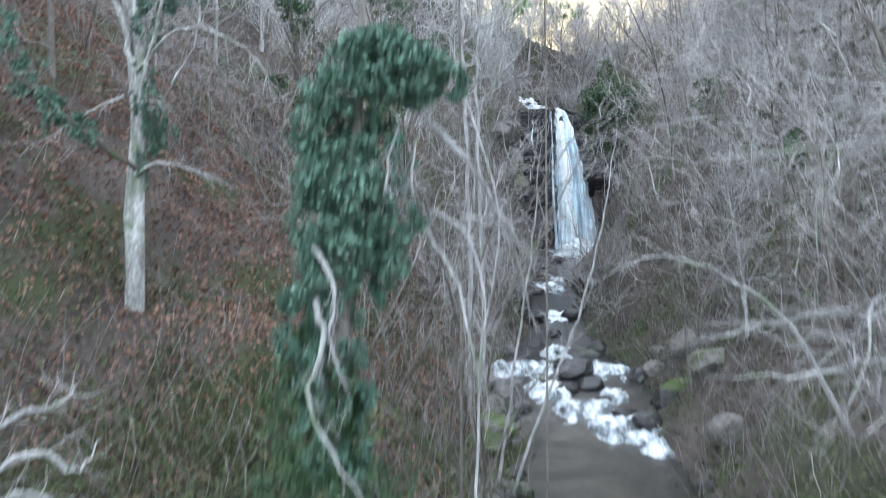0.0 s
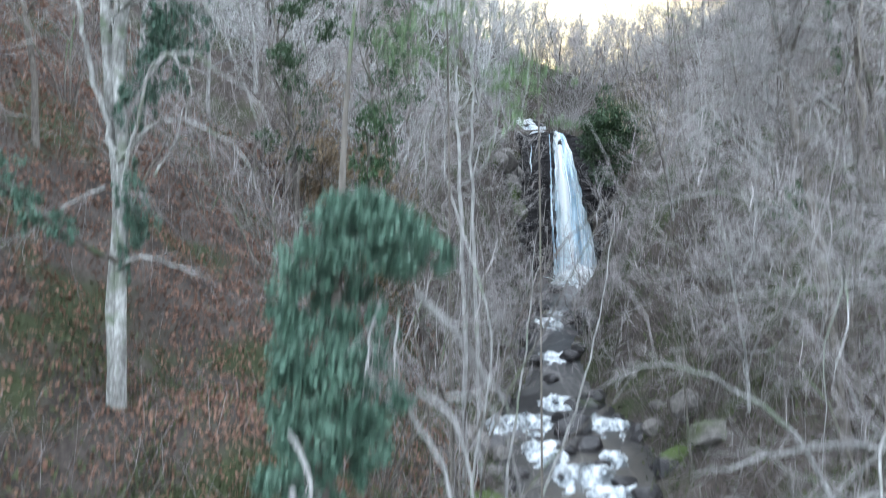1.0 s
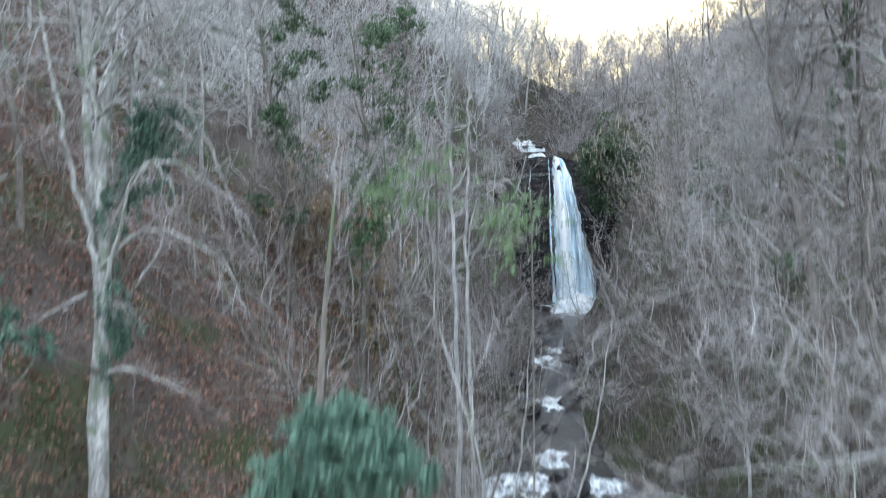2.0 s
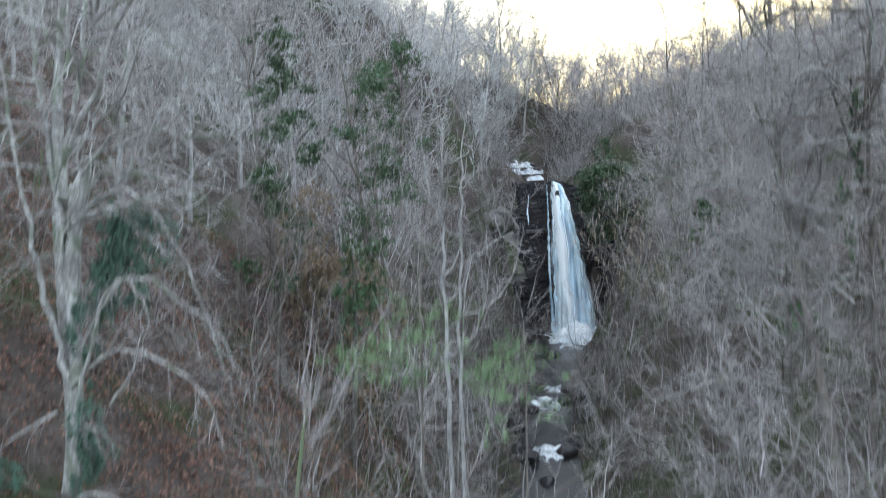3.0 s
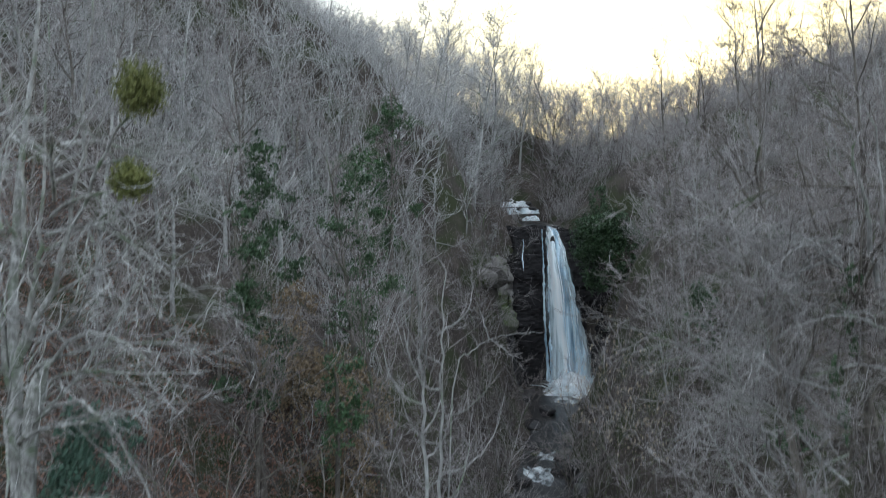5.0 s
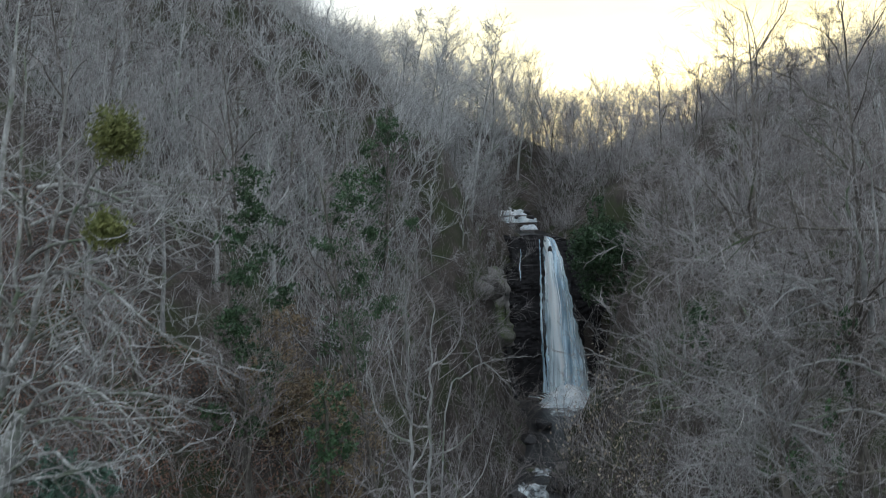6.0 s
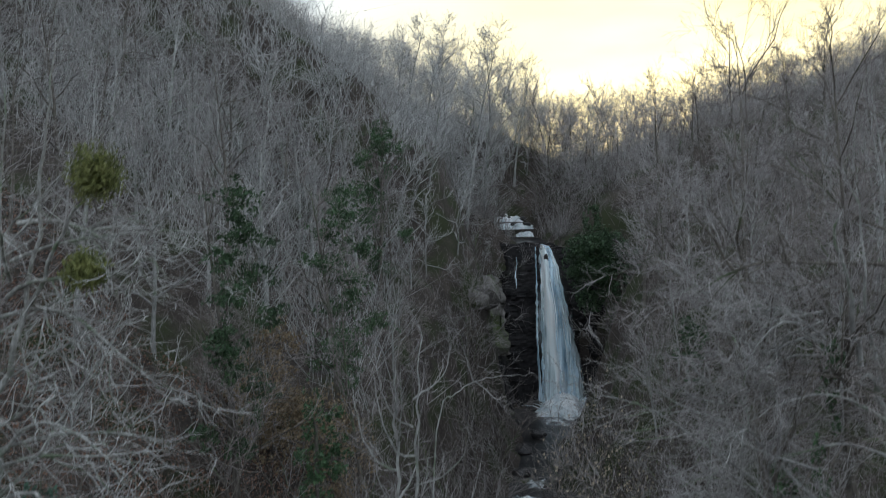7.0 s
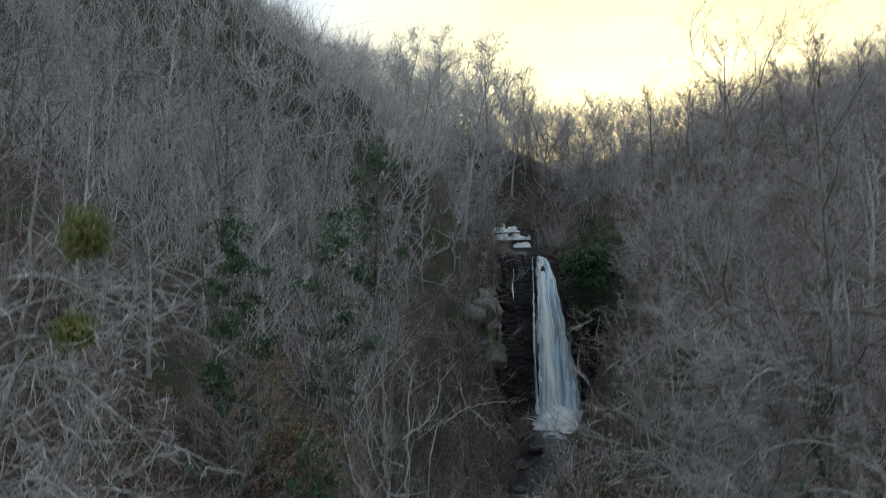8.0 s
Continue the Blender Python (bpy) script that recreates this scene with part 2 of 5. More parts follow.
def land(x, y):
    """The height of the ground: a gorge with steep banks that climbs towards the fall."""
    x, y = np.asarray(x, float), np.asarray(y, float)
    cx, cz, hw = stream_x(y), stream_z(y), gorge_half(y)
    off = x - cx
    hw = hw * (1 + 0.28 * np.where(off < 0, waves(y, y * 0, 5, 71), waves(y, y * 0, 6, 72)) * (y < 62))
    hw = hw + np.where(off > 0, 1.3 * ease(y, 61, 66) * (1 - ease(y, 75.5, 77)), 0)
    d = np.maximum(np.abs(off) - hw, 0)
    side = np.interp(y, [-90, 20, 95, 125, 200, 700], [-4, 0, 25, 31, 22, 10])
    steep = np.interp(y, [0, 10, 14, 16, 17.5, 22], [0.2, 0.25, 0.36, 0.48, 0.67, 0.72])
    left = 40 * (1 - np.exp(-steep * d / 40))
    right = 21 * (1 - np.exp(-0.8 * d / 21))
    bank = np.where(off < 0, left, right)
    bank = bank + np.where(off < 0, (steep - 0.35) * np.clip(d - 9, 0, 30), 0)
    bank = bank + np.where(off < 0, 7.5 * ease(d, 0.2, 3.0) * ease(y, 57, 65) * (1 - ease(y, 73.5, 77)), 0)
    far = ease(np.hypot(x, y - 40), 150, 420)
    lift = np.maximum(side - cz, 0) * ease(d, 0.6, 6.5)
    rough = 0.55 * waves(x, y, 7, 3) + 0.22 * waves(x, y, 2.6, 5) + 1.5 * waves(x, y, 26, 9) * ease(d, 4, 16)
    bed = -0.45 * (1 - ease(np.abs(off) / hw, 0.6, 1.15))
    ridge = np.interp(x, [-90, -35, -22, -10, 4, 11, 17, 25, 36, 51, 90], [62, 49, 42.0, 37.5, 33.5, 30.2, 29.5, 29.5, 30.0, 32.0, 40])
    up = ease(y, 84, 102)
    height = (cz + bank + lift) * (1 - up) + (ridge - 26 * ease(y, 108, 165)) * up
    return height * (1 - far) + far * 12 + rough * ease(d, 0.0, 3.0) + bed * (1 - up) + 0.09 * waves(x, y, 1.1, 8)


# ---- small helpers for building ----


def mesh_of(name, verts, faces, smooth=True):
    me = bpy.data.meshes.new(name)
    me.from_pydata([tuple(v) for v in verts], [], faces)
    me.update()
    if smooth:
        me.polygons.foreach_set("use_smooth", [True] * len(me.polygons))
    return me


def mesh_tris(name, verts, tris, smooth=False):
    """A triangle mesh from arrays."""
    verts, tris = np.asarray(verts, np.float32), np.asarray(tris, np.int32)
    me = bpy.data.meshes.new(name)
    me.vertices.add(len(verts))
    me.vertices.foreach_set("co", verts.ravel())
    me.loops.add(3 * len(tris))
    me.loops.foreach_set("vertex_index", tris.ravel())
    me.polygons.add(len(tris))
    me.polygons.foreach_set("loop_start", np.arange(0, 3 * len(tris), 3, dtype=np.int32))
    me.polygons.foreach_set("use_smooth", np.full(len(tris), smooth))
    me.update(calc_edges=True)
    return me


def piece(name, me, mat, parent=None, label="", at=None):
    """One mesh object, under a thing or on its own."""
    ob = new(name, me)
    if not me.materials:
        me.materials.append(mat)
    if parent:
        ob.parent = parent
    if at is not None:
        ob.matrix_basis = at
    if label:
        ob["label"] = label
    if name in ("twig_spray", "crown", "ivy", "foliage", "strand_veil", "stem_cluster", "wood", "canopy"):
        ob["kind"] = "stuff"
    return ob


class Tubes:
    """Gathers tapered tubes and spikes into one triangle mesh."""

    def __init__(self):
        self.v, self.f, self.n = [], [], 0

    def add(self, pts, radii, sides, tip=True):
        pts, radii = np.asarray(pts, float), np.asarray(radii, float)
        k = len(pts)
        ax = np.gradient(pts, axis=0)
        ax /= np.linalg.norm(ax, axis=1)[:, None] + 1e-9
        ref = np.array([0.0, 0.0, 1.0]) if abs(ax[:, 2]).mean() < 0.8 else np.array([1.0, 0.0, 0.0])
        u = np.cross(ax, ref)
        u /= np.linalg.norm(u, axis=1)[:, None] + 1e-9
        w = np.cross(ax, u)
        ang = np.arange(sides) * 2 * math.pi / sides
        rings = k - 1 if tip else k
        ring = pts[:rings, None] + radii[:rings, None, None] * (np.cos(ang)[None, :, None] * u[:rings, None] + np.sin(ang)[None, :, None] * w[:rings, None])
        self.v.append(ring.reshape(-1, 3))
        base, s = self.n, np.arange(sides)
        nxt = (s + 1) % sides
        for r in range(rings - 1):
            a, b, c, d = base + r * sides + s, base + r * sides + nxt, base + (r + 1) * sides + nxt, base + (r + 1) * sides + s
            self.f += [np.stack([a, b, c], 1), np.stack([a, c, d], 1)]
        self.n += rings * sides
        if tip:
            self.v.append(pts[-1:])
            self.f.append(np.stack([base + (rings - 1) * sides + s, base + (rings - 1) * sides + nxt, np.full(sides, self.n)], 1))
            self.n += 1

    def spikes(self, start, mid, end, r):
        """Many thin two-part twigs at once: arrays of start, knee, end and radius."""
        m = len(start)
        if not m:
            return
        ax = end - start
        ax /= np.linalg.norm(ax, axis=1)[:, None] + 1e-9
        u = np.cross(ax, np.where(np.abs(ax[:, 2:]) < 0.8, [[0.0, 0.0, 1.0]], [[1.0, 0.0, 0.0]]))
        u /= np.linalg.norm(u, axis=1)[:, None] + 1e-9
        w = np.cross(ax, u)
        co = [(1.0, 0.0), (-0.5, 0.866), (-0.5, -0.866)]
        rows = [start + r[:, None] * (c * u + s * w) for c, s in co] + [mid + 0.75 * r[:, None] * (c * u + s * w) for c, s in co] + [end]
        self.v.append(np.stack(rows, 1).reshape(-1, 3))
        pat = np.array([[0, 1, 4], [0, 4, 3], [1, 2, 5], [1, 5, 4], [2, 0, 3], [2, 3, 5], [3, 4, 6], [4, 5, 6], [5, 3, 6]])
        self.f.append((pat[None] + (self.n + 7 * np.arange(m))[:, None, None]).reshape(-1, 3))
        self.n += 7 * m

    def strands(self, pts, r):
        """Many thin crooked twigs at once: pts is twigs x joints x 3, r the radius at the root."""
        m, k = pts.shape[:2]
        if not m:
            return
        ax = pts[:, -1] - pts[:, 0]
        ax /= np.linalg.norm(ax, axis=1)[:, None] + 1e-9
        u = np.cross(ax, np.where(np.abs(ax[:, 2:]) < 0.8, [[0.0, 0.0, 1.0]], [[1.0, 0.0, 0.0]]))
        u /= np.linalg.norm(u, axis=1)[:, None] + 1e-9
        w = np.cross(ax, u)
        rows = []
        for j in range(k - 1):
            s = (r * (1 - 0.75 * j / (k - 1)))[:, None]
            rows += [pts[:, j] + s * u, pts[:, j] + s * (-0.5 * u + 0.866 * w), pts[:, j] + s * (-0.5 * u - 0.866 * w)]
        rows.append(pts[:, -1])
        per = 3 * (k - 1) + 1
        self.v.append(np.stack(rows, 1).reshape(-1, 3))
        pat = []
        for j in range(k - 2):
            for a, c in ((0, 1), (1, 2), (2, 0)):
                pat += [[3 * j + a, 3 * j + c, 3 * j + 3 + c], [3 * j + a, 3 * j + 3 + c, 3 * j + 3 + a]]
        e = 3 * (k - 2)
        pat += [[e, e + 1, per - 1], [e + 1, e + 2, per - 1], [e + 2, e, per - 1]]
        self.f.append((np.array(pat)[None] + (self.n + per * np.arange(m))[:, None, None]).reshape(-1, 3))
        self.n += per * m

    def thorns(self, start, end, r):
        """Many straight tapering twigs at once, three faces each."""
        m = len(start)
        if not m:
            return
        ax = end - start
        ax /= np.linalg.norm(ax, axis=1)[:, None] + 1e-9
        u = np.cross(ax, np.where(np.abs(ax[:, 2:]) < 0.8, [[0.0, 0.0, 1.0]], [[1.0, 0.0, 0.0]]))
        u /= np.linalg.norm(u, axis=1)[:, None] + 1e-9
        w = np.cross(ax, u)
        rows = [start + r[:, None] * (c * u + s * w) for c, s in ((1.0, 0.0), (-0.5, 0.866), (-0.5, -0.866))] + [end]
        self.v.append(np.stack(rows, 1).reshape(-1, 3))
        pat = np.array([[0, 1, 3], [1, 2, 3], [2, 0, 3]])
        self.f.append((pat[None] + (self.n + 4 * np.arange(m))[:, None, None]).reshape(-1, 3))
        self.n += 4 * m

    def arrays(self):
        return np.concatenate(self.v), np.concatenate(self.f)

    def mesh(self, name, smooth=True):
        return mesh_tris(name, *self.arrays(), smooth)


def leaf_arrays(centres, size, rng, up=0.4, droop=0.0, long=1.5):
    """Folded leaves, four corners each, at the given places."""
    m = len(centres)
    way = rng.normal(size=(m, 3))
    way[:, 2] -= droop
    way /= np.linalg.norm(way, axis=1)[:, None]
    nor = rng.normal(size=(m, 3)) + [0, 0, up * 3]
    side = np.cross(way, nor)
    side /= np.linalg.norm(side, axis=1)[:, None] + 1e-9
    nor = np.cross(side, way)
    s = size * rng.uniform(0.6, 1.3, (m, 1))
    a, b = centres - way * s * long * 0.5, centres + way * s * long * 0.5
    fold = nor * s * 0.22
    c, d = centres + side * s * 0.5 + fold, centres - side * s * 0.5 + fold
    v = np.stack([a, c, b, d], 1).reshape(-1, 3)
    i = 4 * np.arange(m)[:, None]
    f = np.concatenate([i + [0, 1, 2], i + [0, 2, 3]])
    return v, f


# ---- bare trees ----


def bend(rng, start, way, length, parts, wander, lift):
    """A wandering line that turns upward (or down) on its way."""
    pts, p, w = [np.array(start, float)], np.array(start, float), np.array(way, float)
    for _ in range(parts):
        w = w + rng.normal(size=3) * wander + np.array([0, 0, lift])
        w /= np.linalg.norm(w)
        p = p + w * length / parts
        pts.append(p)
    return np.array(pts)


def off_axis(rng, axis, angle):
    q = np.cross(axis, rng.normal(size=3))
    q /= np.linalg.norm(q) + 1e-9
    return axis * math.cos(angle) + q * math.sin(angle)


def grow(seed, height, r0, limbs=13, first=0.3, reach=0.33, spread=0.9, lift=0.10, twigs=5, fine=3, sides=7, path=None, thin=1.0, boughs=6, wander=0.24):
    """A leafless tree: wood (trunk and limbs) and crown (branches and twigs), as two sets of tubes."""
    rng = np.random.RandomState(seed)
    wood, crown, arms = Tubes(), Tubes(), []
    trunk = np.array(path, float) if path is not None else bend(rng, (0, 0, -0.4), (rng.normal() * 0.05, rng.normal() * 0.05, 1), height + 0.4, 11, 0.045, 0.03)
    k = len(trunk)
    frac = np.linspace(0, 1, k)
    rad = r0 * (1 - 0.93 * frac ** 1.15)
    rad[0] *= 1.3
    rad[1] *= 1.04
    wood.add(trunk, rad, sides)
    st, md, en, rr = [], [], [], []
    ts, te, tr = [], [], []
    for j in range(limbs):
        f = first + (0.97 - first) * (j + rng.uniform(0, 0.9)) / limbs
        pos = np.array([np.interp(f, frac, trunk[:, c]) for c in range(3)])
        r = min(np.interp(f, frac, rad) * rng.uniform(0.42, 0.72), r0 * 0.5) + 0.006
        axis = off_axis(rng, np.array([0, 0, 1.0]), spread * rng.uniform(0.6, 1.25) * (1.15 - 0.55 * f))
        ln = height * reach * rng.uniform(0.6, 1.2) * (1.15 - 0.6 * f)
        limb = bend(rng, pos, axis, ln, 6, wander, lift)
        lr = r * (1 - 0.86 * np.linspace(0, 1, 7))
        arm = Tubes()
        arm.add(limb, lr, 5)
        arms.append(arm)
        for i in range(boughs):
            g = rng.uniform(0.2, 1.0)
            p2 = np.array([np.interp(g * 6, np.arange(7), limb[:, c]) for c in range(3)])
            ax = limb[min(int(g * 6) + 1, 6)] - limb[int(min(g * 6, 5))]
            ax /= np.linalg.norm(ax)
            l2 = ln * rng.uniform(0.28, 0.6)
            br = bend(rng, p2, off_axis(rng, ax, rng.uniform(0.4, 0.95)), l2, 3, 0.2, lift * 1.3)
            r2 = max(r * (1 - 0.8 * g) * 0.62, 0.007 * thin)
            crown.add(br, r2 * np.array([1, 0.75, 0.5, 0.2]), 3)
            for _ in range(twigs):
                h = rng.uniform(0.15, 1.0) * 3
                p3 = np.array([np.interp(h, np.arange(4), br[:, c]) for c in range(3)])
                a3 = off_axis(rng, (br[3] - br[0]) / l2, rng.uniform(0.3, 0.9))
                l3 = l2 * rng.uniform(0.3, 0.65)
                m3 = p3 + a3 * l3 * 0.5
                e3 = m3 + (a3 + rng.normal(size=3) * 0.28 + [0, 0, 0.15]) * l3 * 0.5
                st.append(p3), md.append(m3), en.append(e3), rr.append(max(r2 * 0.45, 0.0048 * thin))
                for _ in range(fine):
                    q = rng.uniform(0.2, 1)
                    p4 = p3 + (e3 - p3) * q
                    a4 = off_axis(rng, a3, rng.uniform(0.35, 0.9))
                    l4 = l3 * rng.uniform(0.3, 0.6)
                    ts.append(p4), te.append(p4 + a4 * l4), tr.append(0.0046 * thin)
    crown.spikes(np.array(st), np.array(md), np.array(en), np.array(rr))
    crown.thorns(np.array(ts), np.array(te), np.array(tr))
    return wood, crown, arms


def bare_tree(grown, bark, twig, label, at=None, group="bare trees on the slopes", name="bare_tree"):
    root = new(name)
    tagged(root, label, "tree", group)
    piece("trunk", grown[0].mesh("trunk"), bark, root)
    for arm in grown[2]:
        piece("limb", arm.mesh("limb"), bark, root)
    piece("crown", grown[1].mesh("crown"), twig, root, "fine leafless twigs")
    if at is not None:
        root.matrix_basis = at
    return root

# ---- the ground: one sheet to the horizon, fine in the gorge ----


def ground():
    def steps(lo, hi, fine, out):
        mid = np.arange(lo, hi + fine / 2, fine)
        grow_by = fine * 1.22 ** np.arange(1, 40)
        tail = np.cumsum(grow_by)
        tail = tail[tail < out]
        return np.r_[lo - tail[::-1], mid, hi + tail]
    xs, ys = steps(-22, 26, 0.42, 1400), steps(-6, 104, 0.55, 1500)
    gx, gy = np.meshgrid(xs, ys)
    v = np.stack([gx, gy, land(gx, gy)], -1).reshape(-1, 3)
    nx, ny = len(xs), len(ys)
    i = (np.arange(ny - 1)[:, None] * nx + np.arange(nx - 1)).ravel()
    f = np.concatenate([np.stack([i, i + 1, i + nx + 1], 1), np.stack([i, i + nx + 1, i + nx], 1)])
    tagged(piece("ground", mesh_tris("ground", v, f, True), LITTER), "steep gorge slopes covered in brown leaf litter and moss", "ground", kind="structure")


ground()


def sheet(rows, across, name, mat, parent=None, label="", jitter=0.0, seed=0):
    """A skin of water or foam: rows of (left point, right point), evenly divided across."""
    rng = np.random.RandomState(seed)
    v, f = [], []
    for a, b in rows:
        for k in range(across + 1):
            p = np.array(a) + (np.array(b) - np.array(a)) * k / across
            v.append(p + rng.normal(size=3) * jitter)
    w = across + 1
    for r in range(len(rows) - 1):
        for k in range(across):
            f.append((r * w + k, r * w + k + 1, (r + 1) * w + k + 1, (r + 1) * w + k))
    return piece(name, mesh_of(name, v, f), mat, parent, label)


def stream():
    rows = []
    for y in np.r_[np.arange(-80, 16, 4.0), np.arange(16, 71, 0.5), np.arange(77, 92, 1.0)]:
        c, h, z = float(stream_x(y)), float(stream_half(y)) * 1.12, float(stream_z(y)) - 0.02
        rows.append(((c - h, y, z), (c + h, y, z)))
    lower = [r for r in rows if r[0][1] < 72]
    upper = [r for r in rows if r[0][1] > 72]
    tagged(sheet(lower, 12, "stream", WATER, jitter=0.02), "dark grey stream running down the rocky gorge", "stream", kind="structure")
    tagged(sheet(upper, 6, "upper_stream", WATER, jitter=0.02), "small stream above the lip of the waterfall", "stream", kind="structure")


stream()

# ---- the rock wall behind the fall ----


def face_y(x, z):
    """The y of the wall: it leans back, and its flanks run back into the slopes."""
    t = np.clip((z - 5.2) / 14.2, -0.2, 1.4)
    hollow = 71.0 + 5.4 * t ** 0.9 if np.isscalar(t) and t > 0 else 71.0 + 5.4 * np.maximum(t, 0) ** 0.9
    return hollow + 0.7 * np.maximum(3.1 + 0.8 * waves(z, z * 0, 3.0, 36) + 0.35 * waves(z, z * 0, 0.8, 37) - x, 0) + 0.5 * np.maximum(x - 11.0 - 0.7 * waves(z, z * 0, 2.6, 38), 0)


def cliff():
    nx, nz = 120, 108
    xs, zs = np.linspace(-3.5, 17.5, nx), np.linspace(2.5, 21.4, nz)
    gx, gz = np.meshgrid(xs, zs)
    # ledges that run level across the face, and a rough skin
    wz = gz + 0.10 * gx + 0.5 * waves(gx, gz, 5.0, 32)
    relief = np.zeros_like(gx)
    for a in range(nz):
        for c in range(nx):
            relief[a, c] = noise.cell((0.5, 0.5, wz[a, c] * 0.8)) * 0.7 + noise.cell((3.5, 0.5, wz[a, c] * 2.1)) * 0.3 - 0.5
    relief = 0.7 * relief + 0.6 * waves(gx, gz * 0.45, 1.5, 33) + 0.35 * waves(gx, gz, 0.7, 35)
    relief = relief - 4.0 * np.exp(-((gx - 10.2) / 1.5) ** 2 - ((gz - 9.0) / 3.2) ** 2)
    y = face_y(gx, gz) - 0.24 * relief + 0.4
    top = 19.6 + 0.5 * waves(xs, xs * 0, 4, 34) + 0.02 * (xs - 7) ** 2
    z = np.minimum(gz, top[None, :] + (gz - 21.4) * 0.02)
    y = y + np.maximum(gz - top[None, :], 0) * 1.6
    v = np.stack([gx, y, z], -1).reshape(-1, 3)
    i = (np.arange(nz - 1)[:, None] * nx + np.arange(nx - 1)).ravel()
    f = np.concatenate([np.stack([i, i + 1, i + nx + 1], 1), np.stack([i, i + nx + 1, i + nx], 1)])
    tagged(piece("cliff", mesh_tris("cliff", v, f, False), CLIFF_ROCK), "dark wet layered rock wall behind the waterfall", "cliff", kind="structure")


cliff()


def outcrop(seed, cx, cy, width, low, high, label, mat=ROCK):
    """A broken rock face standing out of the slope: ledges, cracks, rounded flanks that run back into the bank."""
    nx, nz = 46, 52
    u, w = np.meshgrid(np.linspace(-1, 1, nx), np.linspace(0, 1, nz))
    x, z = cx + u * width / 2 * (1.1 - 0.35 * w), low + (high - low) * w
    z = z + 0.35 * waves(x, z, 2.2, seed) * w
    x = x + np.abs(u) ** 2 * (0.45 * waves(z, z * 0, 2.0, seed + 3) + 0.2 * waves(z, z * 0, 0.7, seed + 4))
    step = np.array([[noise.cell((seed + round(0.6 * float(x[a, c])), 0.5, float(z[a, c]) * 1.1)) for c in range(nx)] for a in range(nz)])
    y = cy + 1.9 * w ** 1.3 + 2.6 * np.abs(u) ** 3 - 0.6 * step - 0.2 * waves(x, z, 1.4, seed + 1) - 0.16 * waves(x, z, 0.5, seed + 2) + 2.5 * np.maximum(w - 0.88, 0) * 8
    v = np.stack([x, y, z], -1).reshape(-1, 3)
    i = (np.arange(nz - 1)[:, None] * nx + np.arange(nx - 1)).ravel()
    f = np.concatenate([np.stack([i, i + 1, i + nx + 1], 1), np.stack([i, i + nx + 1, i + nx], 1)])
    tagged(piece("rock_outcrop", mesh_tris("rock_outcrop", v, f, False), mat), label, "rock", "rocks on the banks")


outcrop(21, 1.2, 64.6, 3.4, 10.5, 17.0, "grey broken rock face beside the waterfall")
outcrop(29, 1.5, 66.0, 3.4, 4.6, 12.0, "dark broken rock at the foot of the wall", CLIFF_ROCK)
outcrop(25, 13.0, 68.0, 2.4, 8.5, 14.2, "grey broken rock face at the edge of the hollow")


def boulder(seed, size, mat, label, at, sink=0.3, squash=0.7):
    rng = np.random.RandomState(seed)
    bm = bmesh.new()
    bmesh.ops.create_icosphere(bm, subdivisions=3 if size > 0.6 else 2, radius=1)
    cuts = [(Vector(rng.normal(size=3)).normalized(), rng.uniform(0.55, 0.9)) for _ in range(9)]
    for vert in bm.verts:
        for nrm, dist in cuts:
            over = vert.co.dot(nrm) - dist
            if over > 0:
                vert.co -= nrm * over * 0.9
        vert.co *= 1 + 0.06 * noise.noise(vert.co * 2.3 + Vector((seed, 0, 0)))
    for vert in bm.verts:
        vert.co = Vector((vert.co.x * size, vert.co.y * size * rng.uniform(0.9, 0.901), vert.co.z * size * squash))
    me = bpy.data.meshes.new("boulder")
    bm.to_mesh(me)
    bm.free()
    ob = piece("boulder", me, mat, at=pose(at[0], at[1], at[2] + size * squash * (1 - 2 * sink) * 0.5, 0, 0, seed * 37 % 360))
    return tagged(ob, label, "boulder", "boulders in the stream")


# ---- the waterfall ----


